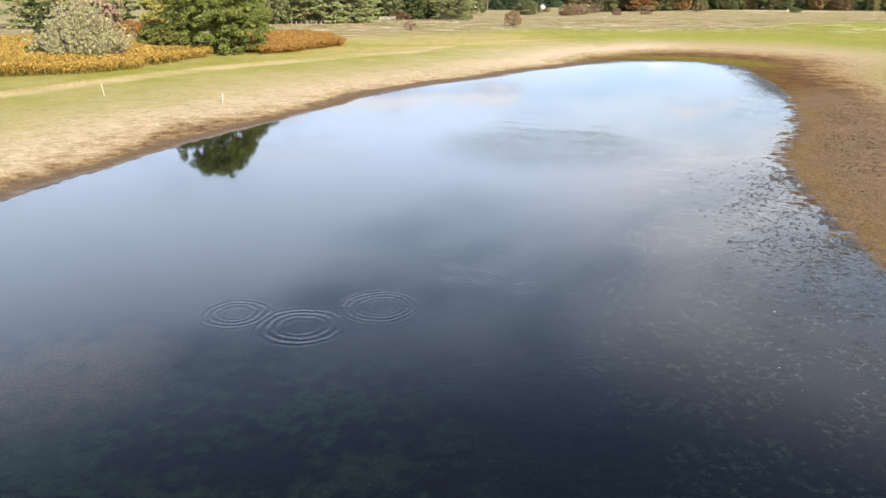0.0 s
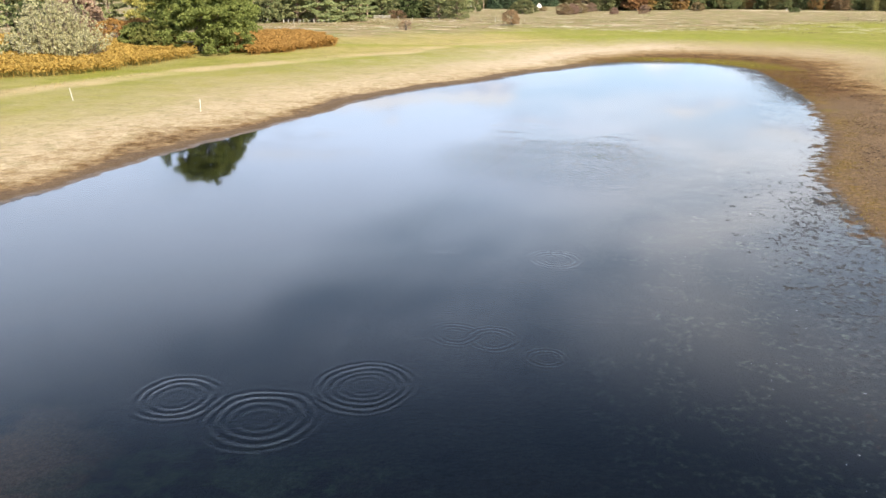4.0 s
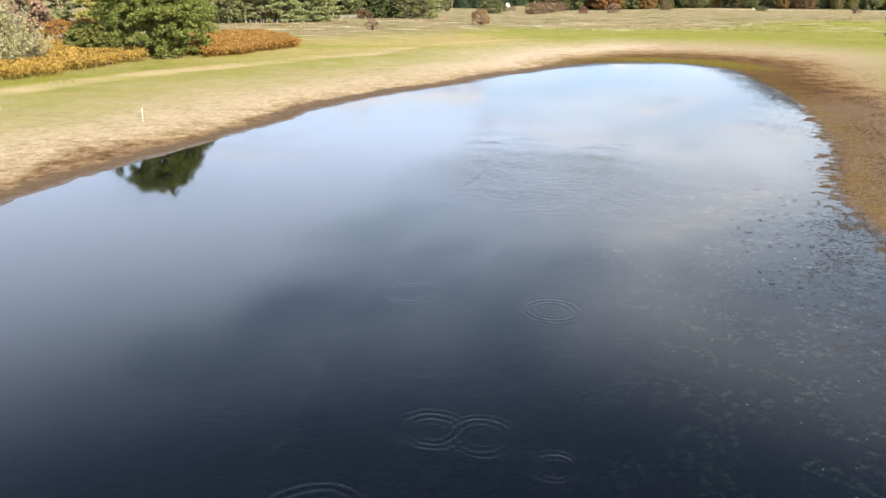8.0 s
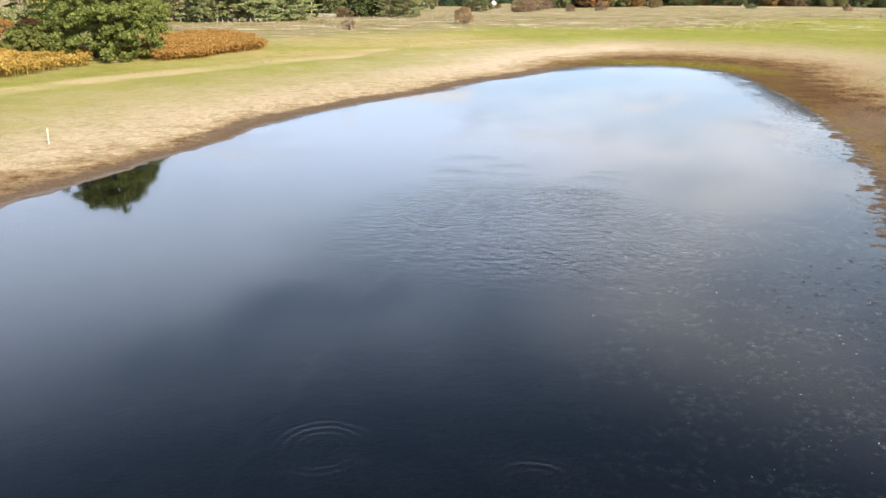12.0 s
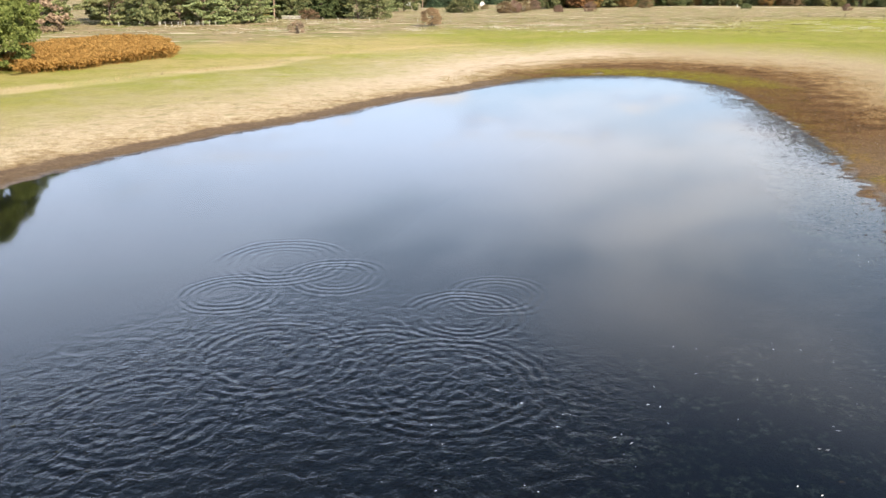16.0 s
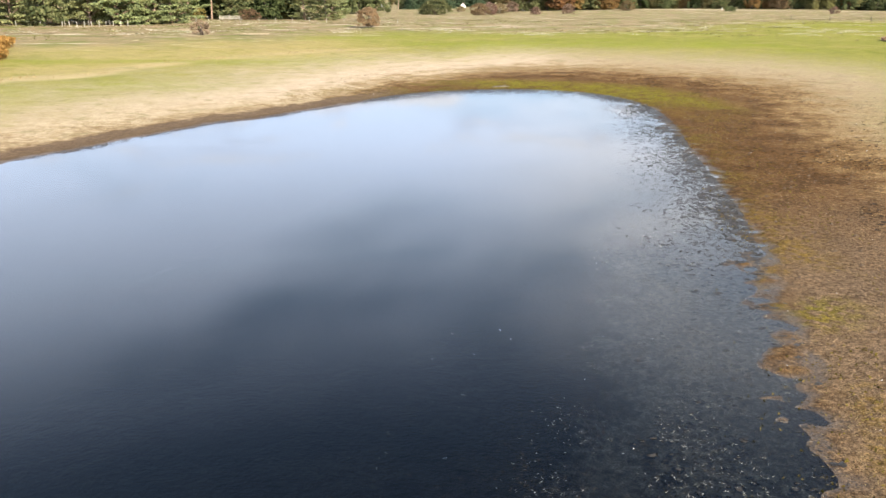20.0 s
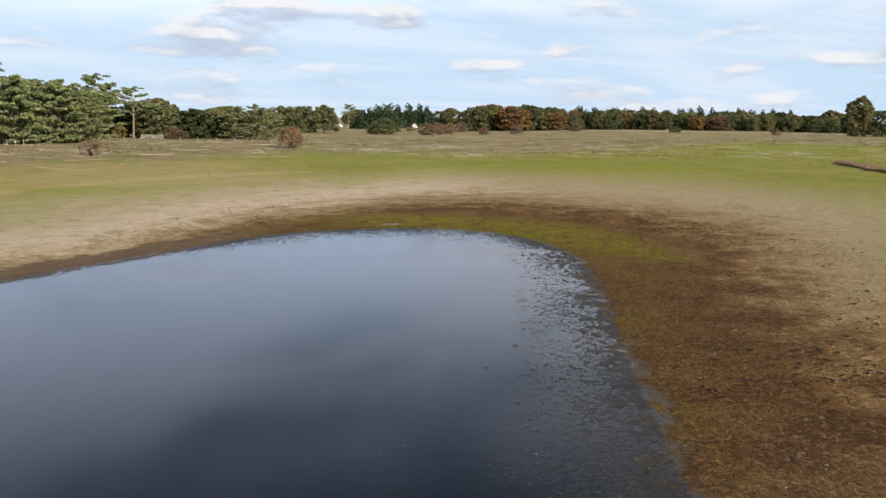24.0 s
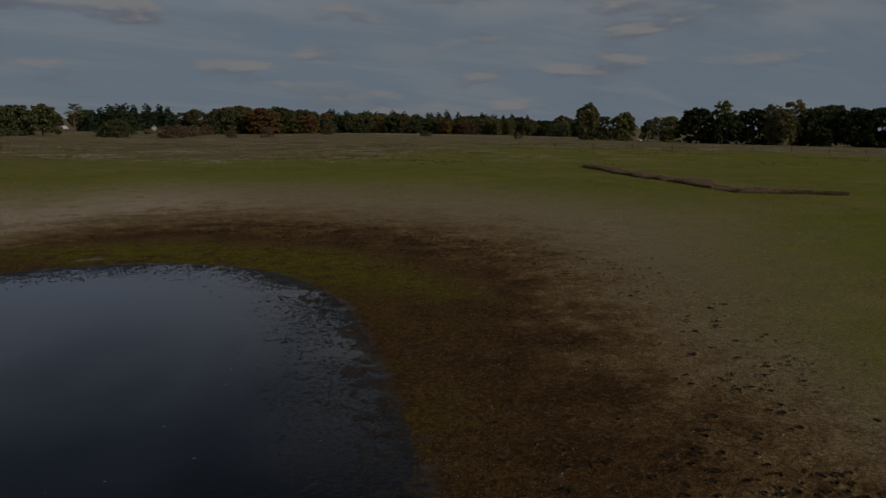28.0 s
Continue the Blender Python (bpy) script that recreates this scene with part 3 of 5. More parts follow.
PITMUD = plain_material("damp shaded pit mud", (0.020, 0.013, 0.008), (0.042, 0.027, 0.017), 0.95, 8.0)
DRYMUD = plain_material("trodden mud", (0.07, 0.045, 0.027), (0.14, 0.095, 0.058), 0.95, 8.0)
WHITEPAINT = plain_material("white render", (0.70, 0.69, 0.66), (0.82, 0.81, 0.78), 0.8, 1.0, 0.005)
TILE = plain_material("roof tile", (0.09, 0.06, 0.05), (0.18, 0.11, 0.085), 0.85, 1.0)
DARKGLASS = plain_material("dark glass", (0.02, 0.022, 0.025), (0.035, 0.04, 0.045), 0.1, 1.0, 0.0)
RUBBER = plain_material("tyre rubber", (0.015, 0.015, 0.015), (0.03, 0.03, 0.03), 0.9)
CARPAINT = plain_material("pale car paint", (0.55, 0.57, 0.6), (0.62, 0.64, 0.66), 0.3, 0.5, 0.0)
FEATHER = plain_material("white feather", (0.72, 0.71, 0.68), (0.85, 0.84, 0.82), 0.8)

# ---- helpers for meshes ----
rng = np.random.RandomState(11)


def mesh_of(name, verts, faces, mats, index=None, smooth=False):
    me = bpy.data.meshes.new(name)
    me.from_pydata(verts, [], faces)
    for m in mats if isinstance(mats, (list, tuple)) else [mats]:
        me.materials.append(m)
    if index is not None:
        me.polygons.foreach_set("material_index", np.asarray(index, np.int32))
    if smooth:
        me.polygons.foreach_set("use_smooth", np.ones(len(me.polygons), bool))
    me.update()
    return me


def quads(name, corners, mats):
    """A mesh of loose four-cornered faces, from an array of n x 4 x 3."""
    n = len(corners)
    me = bpy.data.meshes.new(name)
    me.vertices.add(4 * n)
    me.vertices.foreach_set("co", np.ascontiguousarray(corners, np.float32).ravel())
    me.loops.add(4 * n)
    me.loops.foreach_set("vertex_index", np.arange(4 * n, dtype=np.int32))
    me.polygons.add(n)
    me.polygons.foreach_set("loop_start", np.arange(n, dtype=np.int32) * 4)
    me.materials.append(mats)
    me.update(calc_edges=True)
    me.validate()
    return me


def part(name, me, parent, label=""):
    ob = new(name, me)
    ob.parent = parent
    if label:
        ob["label"] = label
    return ob


def tube(verts, faces, points, radii, sides=7):
    """Adds a tapered limb along the points."""
    start = len(verts)
    pts = [Vector(p) for p in points]
    for k, (p, r) in enumerate(zip(pts, radii)):
        way = (pts[min(k + 1, len(pts) - 1)] - pts[max(k - 1, 0)]).normalized()
        turn = way.to_track_quat("Z", "Y")
        for s in range(sides):
            a = 2 * math.pi * s / sides
            verts.append(p + turn @ Vector((math.cos(a) * r, math.sin(a) * r, 0)))
    for k in range(len(pts) - 1):
        for s in range(sides):
            a, b = start + k * sides + s, start + k * sides + (s + 1) % sides
            faces.append((a, b, b + sides, a + sides))
    faces.append(tuple(start + (len(pts) - 1) * sides + s for s in range(sides)))


def leaves(r, centers, radii, count, size, squash=1.0, skin=0.3, droop=0.0, rise=0.0, loose=0.6):
    """Leaf faces on the outsides of clumps, turned outwards, by chance and, with rise, upwards."""
    centers, radii = np.asarray(centers, float), np.asarray(radii, float)
    weight = radii**2 / (radii**2).sum()
    pick = r.choice(len(centers), count, p=weight)
    way = r.normal(size=(count, 3))
    way /= np.linalg.norm(way, axis=1, keepdims=True)
    way[:, 2] = np.where(way[:, 2] < -0.35, -way[:, 2], way[:, 2])
    far = radii[pick] * (skin + (1.08 - skin) * np.sqrt(r.rand(count)))
    at = centers[pick] + way * far[:, None] * (1, 1, squash)
    up = way * 0.7 + r.normal(size=(count, 3)) * loose + np.array((0, 0, rise))
    u = np.cross(up, r.normal(size=(count, 3)))
    u /= np.linalg.norm(u, axis=1, keepdims=True) + 1e-9
    v = np.cross(up, u)
    v /= np.linalg.norm(v, axis=1, keepdims=True) + 1e-9
    v[:, 2] -= droop
    s = size * (0.55 + 0.9 * r.rand(count))[:, None]
    u, v = u * s * 0.5, v * s * 0.6
    return np.stack([at - u * 0.6 - v, at + u - v * 0.2, at + u * 0.5 + v, at - u + v * 0.3], 1)


def tree_meshes(seed, tall, wide, count, size, leaf, bark=BARK, kind="round", low=0.1, clumps=150):
    """Trunk with limbs, and crown of many small leaf clumps, of one tree that stands at the origin."""
    r = np.random.RandomState(seed)
    verts, faces, centers, radii = [], [], [], []
    base = max(0.12, tall * 0.022)
    lean = r.normal(size=2) * tall * 0.02
    squash = 0.8
    if kind == "spruce":
        tube(verts, faces, [(0, 0, -0.3), (0, 0, tall * 0.5), (0, 0, tall * 0.97)], [base, base * 0.6, 0.03])
        rows = int(tall * 1.4)
        for k in range(rows):
            z = tall * (0.05 + 0.93 * k / rows)
            reach = wide * 0.5 * (1 - z / tall) ** 0.8 + 0.15
            for a in r.rand(max(3, int(reach * 5))) * 6.283:
                far = reach * (0.3 + 0.7 * r.rand())
                centers.append((math.cos(a) * far, math.sin(a) * far, z - 0.22 * far + r.normal() * 0.2))
                radii.append(0.16 * reach + 0.25)
        squash = 0.6
    else:
        stems = 4 if kind == "bush" else 1
        for _ in range(stems):
            g = r.normal(size=2) * (wide * 0.07 if kind == "bush" else 0)
            tube(verts, faces, [(g[0], g[1], -0.3), (g[0] + lean[0], g[1] + lean[1], tall * 0.3), (lean[0] * 2, lean[1] * 2, tall * 0.85)],
                 [base, base * 0.75, base * 0.2])
        belly, foot = (0.36, 0.30) if kind == "bush" else (0.45, 0.22)
        swell = [(r.normal(size=3), 0.10 + 0.16 * r.rand()) for _ in range(9)]

        def spot():
            """A place in the crown and how far it may reach out there."""
            full, a = r.rand() ** 0.85, r.rand() * 6.283
            edge = (full - belly) / ((1 - belly) if full > belly else (belly + foot))
            edge = math.sqrt(max(0.02, 1 - abs(edge) ** 2.1))
            way = Vector((math.cos(a) * edge, math.sin(a) * edge, (full - belly) * 1.5))
            grow = 0.86
            for axis, amount in swell:
                grow += amount * max(0.0, way.normalized().dot(Vector(axis).normalized()) - 0.55) * 2.0
            return full, a, edge, grow

        def limb(c, far):
            tube(verts, faces, [(lean[0], lean[1], max(0.1 * tall, c[2] - 0.35 * far - 0.05 * tall)), (c[0] * 0.55, c[1] * 0.55, c[2] - 0.12 * far), c],
                 [base * 0.38, base * 0.22, 0.025], 5)

        if kind == "pine":
            # tiers of uneven boughs, each with flat needle plates on its outer half
            tiers = max(4, int(tall * (1 - low) / 1.15))
            for k in range(tiers):
                f = (k + 0.5) / tiers
                reach = wide * 0.5 * (math.sqrt(max(0.05, 1 - ((f - 0.28) / 0.76) ** 2)) if f > 0.28 else 0.86 + 0.5 * f)
                for _ in range(r.randint(4, 8)):
                    a, far = r.rand() * 6.283, reach * (0.42 + 0.66 * r.rand() ** 0.7)
                    z = tall * (low + (0.95 - low) * f) + r.normal() * 0.35
                    tip = (math.cos(a) * far + lean[0], math.sin(a) * far + lean[1], z + far * (0.10 + 0.16 * f))
                    if r.rand() < 0.4:
                        limb(tip, far * 0.6)
                    for u in np.linspace(0.38, 1.0, 5):
                        c = (math.cos(a) * far * u + lean[0] + r.normal() * 0.3, math.sin(a) * far * u + lean[1] + r.normal() * 0.3, z + far * u * (0.10 + 0.16 * f) + r.normal() * 0.18)
                        centers.append(c)
                        radii.append((0.50 + 0.55 * r.rand()) * wide / 14 * (0.75 + 0.4 * u))
        else:
            lobes = []
            for _ in range(int(14 + clumps ** 0.5 * 0.55)):
                full, a, edge, grow = spot()
                far = wide * 0.5 * edge * grow * (0.50 + 0.24 * r.rand())
                lobes.append((Vector((math.cos(a) * far + lean[0], math.sin(a) * far + lean[1], tall * (low + (0.88 - low) * full))), wide * (0.11 + 0.10 * r.rand())))
            for k in range(clumps):
                if kind != "bush" and r.rand() < 0.58:
                    mid, big = lobes[r.randint(len(lobes))]
                    way = Vector(r.normal(size=3)).normalized()
                    if way.z < -0.3:
                        way.z = -way.z
                    c = mid + way * big * (0.72 + 0.34 * r.rand())
                    c = (c.x, c.y, max(c.z, 0.25))
                    far = math.hypot(c[0], c[1])
                else:
                    full, a, edge, grow = spot()
                    far = wide * 0.5 * edge * grow * (0.9 if kind != "bush" else 1.0) * (1 - 0.55 * r.rand() ** 2.2)
                    c = (math.cos(a) * far + lean[0], math.sin(a) * far + lean[1], tall * (low + (0.97 - low) * full * min(1.0, 0.75 + 0.25 * grow)))
                centers.append(c)
                radii.append(max(0.28, wide * (0.032 + 0.050 * r.rand() ** 1.5)) * (1.3 if clumps < 210 else 0.60 if clumps > 500 else 1.0))
                if k % max(3, clumps // 26) == 0:
                    limb(c, far)
        squash = 0.42 if kind == "pine" else 0.8
    trunk = mesh_of("trunk", verts, faces, bark, smooth=True)
    crown = quads("crown", leaves(r, centers, radii, count, size, squash, rise=0.35 if kind == "pine" else 0.0, loose=0.75), leaf)
    return trunk, crown


def set_tree(name, meshes, x, y, turn=0.0, scale=1.0, label="", category="tree", group="", sink=0.05):
    top = new(name)
    part("trunk", meshes[0], top)
    part("crown", meshes[1], top)
    top.matrix_world = pose(x, y, height(x, y) - sink, 0, 0, turn) @ Matrix.Scale(scale, 4)
    return tagged(top, label, category, group)


def blades(r, x, y, z, tall, wide, bend=0.25):
    """Upright bent blades, two faces each, at the given feet."""
    n = len(x)
    a, b = r.rand(n) * 6.283, r.rand(n) * 6.283
    t = tall * (0.6 + 0.6 * r.rand(n))
    side = np.stack([np.cos(a), np.sin(a), np.zeros(n)], 1) * (wide * (0.6 + 0.8 * r.rand(n)))[:, None]
    lean = np.stack([np.cos(b), np.sin(b), np.zeros(n)], 1) * (bend * t * r.rand(n))[:, None]
    foot, up = np.stack([x, y, z - 0.02], 1), np.array([0, 0, 1.0])
    mid = foot + up * (t * 0.55)[:, None] + lean * 0.35
    tip = foot + up * t[:, None] + lean
    one = np.stack([foot - side, foot + side, mid + side * 0.9, mid - side * 0.9], 1)
    two = np.stack([mid - side * 0.9, mid + side * 0.9, tip + side * 0.15, tip - side * 0.15], 1)
    return np.concatenate([one, two])


# ---- ground and water ----
def spread(edges):
    """Cuts along one axis: (from, to, step) stretches, then ever wider to the horizon."""
    out = [np.arange(a, b, s) for a, b, s in edges]
    near = np.concatenate(out)
    grow = np.cumsum(1.0 * 1.17 ** np.arange(38))
    return np.concatenate([near[0] - grow[::-1], near, near[-1] + grow])


def build_ground():
    xs = spread([(-215, -75, 5.0), (-75, -36, 0.9), (-36, -5, 0.45), (-5, 8, 0.3), (8, 50, 0.2), (50, 95, 0.7), (95, 400, 7.0)])
    ys = spread([(-58, -18, 1.2), (-18, 15, 0.42), (15, 112, 0.25), (112, 180, 1.0), (180, 640, 6.0)])
    gx, gy = np.meshgrid(xs, ys)
    x, y = gx.ravel(), gy.ravel()
    z, d, zone, right = land(x, y)
    nx, ny = len(xs), len(ys)
    i = (np.arange(ny - 1)[:, None] * nx + np.arange(nx - 1)).ravel()
    faces = np.stack([i, i + 1, i + nx + 1, i + nx], 1)
    me = bpy.data.meshes.new("ground")
    me.vertices.add(len(x))
    me.vertices.foreach_set("co", np.stack([x, y, z], 1).astype(np.float32).ravel())
    me.loops.add(faces.size)
    me.loops.foreach_set("vertex_index", faces.astype(np.int32).ravel())
    me.polygons.add(len(faces))
    me.polygons.foreach_set("loop_start", np.arange(len(faces), dtype=np.int32) * 4)
    me.polygons.foreach_set("use_smooth", np.ones(len(faces), bool))
    me.materials.append(GROUND)
    for name, values in (("shore", d), ("zone", zone), ("right", right)):
        me.attributes.new(name, "FLOAT", "POINT").data.foreach_set("value", values.astype(np.float32))
    me.update(calc_edges=True)
    tagged(new("ground", me), "open grazed ground with muddy, bleached and grassy rings", "ground", kind="structure")


build_ground()
pond = new("water", mesh_of("water", [(-60, -75, 0), (60, -75, 0), (60, 122, 0), (-60, 122, 0)], [(0, 1, 2, 3)], WATER))
tagged(pond, "still dark pond water mirroring a cloudy sky", "water", kind="structure")


# ---- trees and bushes round the pond ----
def far_from(x, y, bearing, dist):
    a = radians(bearing)
    return x + math.sin(a) * dist, y + math.cos(a) * dist


def willow_meshes(seed, tall, wide, shoots, count):
    """Many upright shoots from one foot, each clothed with narrow leaves."""
    r = np.random.RandomState(seed)
    verts, faces, centers, radii = [], [], [], []
    for k in range(shoots):
        a, out = r.rand() * 6.283, r.rand() ** 0.6
        foot = Vector((math.cos(a) * out * 1.6, math.sin(a) * out * 1.6, -0.3))
        top = tall * (1.0 - 0.62 * out**2.4) * (0.62 + 0.50 * r.rand())
        reach = wide * 0.5 * out * (0.85 + 0.3 * r.rand())
        tip = Vector((math.cos(a) * reach, math.sin(a) * reach, top))
        mid = foot.lerp(tip, 0.5) + Vector((math.cos(a), math.sin(a), 0)) * 0.25 * reach
        tube(verts, faces, [foot, mid, tip], [0.06, 0.035, 0.01], 4)
        for s in np.linspace(0.28, 1.0, 9):
            c = foot * (1 - s) ** 2 + mid * 2 * s * (1 - s) + tip * s**2
            centers.append(c + Vector(r.normal(size=3)) * 0.3)
            radii.append(0.55 * (1.05 - 0.78 * s))
    trunk = mesh_of("trunk", verts, faces, BARK, smooth=True)
    return trunk, quads("crown", leaves(r, [tuple(c) for c in centers], radii, count, 0.125, 1.5, 0.1), WILLOW)


def near_trees():
    oak = tree_meshes(3, 20.0, 21.0, 150000, 0.215, OAK, low=0.0, clumps=1700)
    set_tree("oak_tree", oak, -47.8, 110, 40, 1, "tall broad green oak tree standing in orange bracken", "tree", sink=0.3)
    low_oak = tree_meshes(5, 4.4, 8.0, 28000, 0.22, OAK, low=0.0, clumps=510)
    set_tree("oak_tree", low_oak, -53.2, 106.5, 10, 1, "low green oak tree leaning against a taller one", "tree", sink=0.3)
    small = tree_meshes(4, 4.4, 7.0, 16000, 0.24, OAK, kind="bush", low=0.0, clumps=180)
    set_tree("oak_bush", small, -57.5, 112, 10, 1, "low dark green oak bush beside the oaks", "bush")
    willow = willow_meshes(7, 10.0, 15.0, 260, 125000)
    set_tree("willow_bush", willow, -61.8, 89, 0, 1, "silvery grey-green willow bush among orange bracken", "bush", sink=0.3)
    dark = tree_meshes(8, 3.4, 6.0, 7000, 0.22, OAK, kind="bush", low=0.0, clumps=90)
    set_tree("bramble_bush", dark, -66.5, 89, 0, 1, "small dark bramble bush under the willow", "bush")


near_trees()


def lone_bushes():
    thorn = tree_meshes(21, 5.9, 6.8, 13000, 0.16, THORN, kind="bush", low=0.10, clumps=170)
    set_tree("hawthorn_bush", thorn, 20.1, 225.6, 0, 0.80, "round red-brown hawthorn bush alone on the heath", "bush")
    bare = tree_meshes(22, 2.6, 3.2, 1500, 0.15, MAUVE, kind="bush", low=0.12, clumps=60)
    set_tree("young_thorn_bush", bare, -12.9, 190.5, 0, 1.05, "small thin leafless thorn bush on the heath", "bush")


lone_bushes()


def bracken_beds():
    r = np.random.RandomState(31)
    beds = (("bracken_bed", [(-88, 48), (-63, 66), (-56, 71), (-51, 81), (-44, 100), (-48, 112), (-66, 122), (-95, 130), (-125, 100)], 48000,
             "waist-high orange-brown bracken round the willow bush"),
            ("bracken_bed", [(-38, 105), (-33, 113), (-26, 127), (-27, 140), (-38, 160), (-50, 152), (-46, 114)], 25000,
             "waist-high orange-brown bracken beside the oak tree"))
    for name, ring, count, label in beds:
        p = np.array(ring, float)
        lo, hi = p.min(0), p.max(0)
        x, y = r.uniform(lo[0], hi[0], count * 3), r.uniform(lo[1], hi[1], count * 3)
        inside = np.zeros(len(x), bool)
        wob = (bumps(x, y, 4, 9) - 0.5) * 4
        for (ax, ay), (bx, by) in zip(p, np.roll(p, -1, 0)):
            if ay != by:
                inside ^= ((ay > y + wob) != (by > y + wob)) & (x + wob < ax + (y + wob - ay) * (bx - ax) / (by - ay))
        keep = np.flatnonzero(inside)[:count]
        x, y = x[keep], y[keep]
        tall = 0.95 + 0.75 * bumps(x, y, 6, 8) + 0.25 * bumps(x, y, 1.5, 10)
        z = land(x, y)[0]
        n = len(x) * 5
        rise = np.repeat(tall, 5) * (0.35 + 0.65 * r.rand(n) ** 0.5)
        at = np.stack([np.repeat(x, 5) + r.normal(size=n) * 0.22, np.repeat(y, 5) + r.normal(size=n) * 0.22, np.repeat(z, 5) + rise], 1)
        fronds = leaves(r, at, np.full(n, 0.14), n, 0.20, 0.6, 0.3, 0.25, 0.5)
        some = r.rand(len(x)) < 0.3
        me = quads(name, np.concatenate([blades(r, x[some], y[some], z[some], tall[some] * 0.9, 0.02, 0.8), fronds]), BRACKEN)
        tagged(new(name, me), label, "bracken", kind="stuff")


bracken_beds()


def rush_strip():
    r = np.random.RandomState(33)
    line = np.array([(117.5, 174), (111, 156.7), (107.6, 145.1), (105.5, 137.4), (104.2, 131), (102.3, 124.6), (106.7, 120.8), (113.2, 118.4)], float)
    s = np.cumsum(np.r_[0, np.hypot(*np.diff(line, axis=0).T)])
    u = r.rand(70000) * s[-1]
    x, y = np.interp(u, s, line[:, 0]), np.interp(u, s, line[:, 1])
    # dark tussocks along the front edge, a wide thinner band behind
    edge = r.rand(len(u)) < 0.22
    tuft, swell = bumps(u, u * 0, 1.3, 34), bumps(u, u * 0, 6.0, 43)
    back = np.where(edge, np.abs(r.normal(size=len(u))) * 0.45, r.rand(len(u)) ** 1.2 * (1.0 + 17.0 * swell * np.sin(np.pi * u / s[-1])))
    x, y = x + back * 0.95 + (bumps(x, y, 2.5, 36) - 0.5) * 1.4, y + back * 0.25 + (bumps(x, y, 2.5, 37) - 0.5) * 1.4 + r.normal(size=len(u)) * 0.2
    tall = np.where(edge, 0.10 + 0.62 * tuft, 0.62 * np.exp(-back / 11.0) * (0.15 + 1.2 * bumps(x, y, 1.8, 35)) * (0.5 + 0.8 * swell))
    z = land(x, y)[0]
    front, behind = edge & (tuft > 0.45), ~edge
    tagged(new("rush_strip", quads("rush_strip", blades(r, x[front], y[front], z[front], tall[front], 0.040, 0.9), STRAW)),
           "curved row of dark reddish rush tussocks on the grass", "rushes", kind="stuff")
    tagged(new("rush_band", quads("rush_band", blades(r, x[behind], y[behind], z[behind], tall[behind], 0.036, 1.1), PINKSTRAW)),
           "band of thin pinkish dry rushes behind the tussocks", "rushes", kind="stuff")


rush_strip()

# ---- back of the heath: shrubs, pines, woods ----
SMALL = {}


def variant(key):
    """A stock of tree shapes, each built once."""
    table = {"green": (41, 12, 12, 5000, 0.60, GREENLEAF, BARK, "round", 0.0, 200), "green_b": (42, 12, 11, 5000, 0.60, GREENLEAF, BARK, "round", 0.02, 200),
             "olive": (43, 12, 12, 11000, 0.56, OLIVE, BARK, "round", 0.02, 460), "rust": (44, 12, 11, 5000, 0.60, RUST, BARK, "round", 0.02, 200),
             "brown": (45, 12, 12, 5000, 0.60, BROWN, BARK, "round", 0.0, 200), "dark": (46, 12, 13, 9500, 0.60, HOLM, BARK, "round", 0.0, 340),
             "spruce": (47, 14, 7.5, 3200, 0.56, DARKFIR, BARK, "spruce", 0.1), "birch": (48, 14, 9, 4200, 0.42, OLIVE, BIRCHBARK, "round", 0.22, 110),
             "pine_a": (49, 16, 14, 17000, 0.33, PINE, PINEBARK, "pine", 0.0, 300), "pine_b": (50, 16, 13, 16000, 0.33, PINE, PINEBARK, "pine", 0.02, 270),
             "pine_c": (51, 16, 15, 17000, 0.33, PINE, PINEBARK, "pine", 0.0, 300), "tall_pine": (52, 16, 11.5, 9000, 0.30, PINE, PINEBARK, "pine", 0.50, 70),
             "bush_mauve": (53, 6, 8, 5000, 0.28, MAUVE, BARK, "bush", 0.0, 150), "bush_red": (54, 6, 8, 6000, 0.26, RED, BARK, "bush", 0.0, 150),
             "bush_green": (55, 6, 12, 5000, 0.38, GREENLEAF, BARK, "bush", 0.0, 160), "bush_rust": (56, 6, 9, 4500, 0.32, BROWN, BARK, "bush", 0.0, 150),
             "bush_orange": (58, 6, 10, 7000, 0.24, BRACKEN, BARK, "bush", 0.0, 190),
             "yellow": (57, 11, 10, 9000, 0.30, YELLOW, BARK, "round", 0.0, 260)}
    if key not in SMALL:
        SMALL[key] = (tree_meshes(*table[key]), table[key][1])
    return SMALL[key]


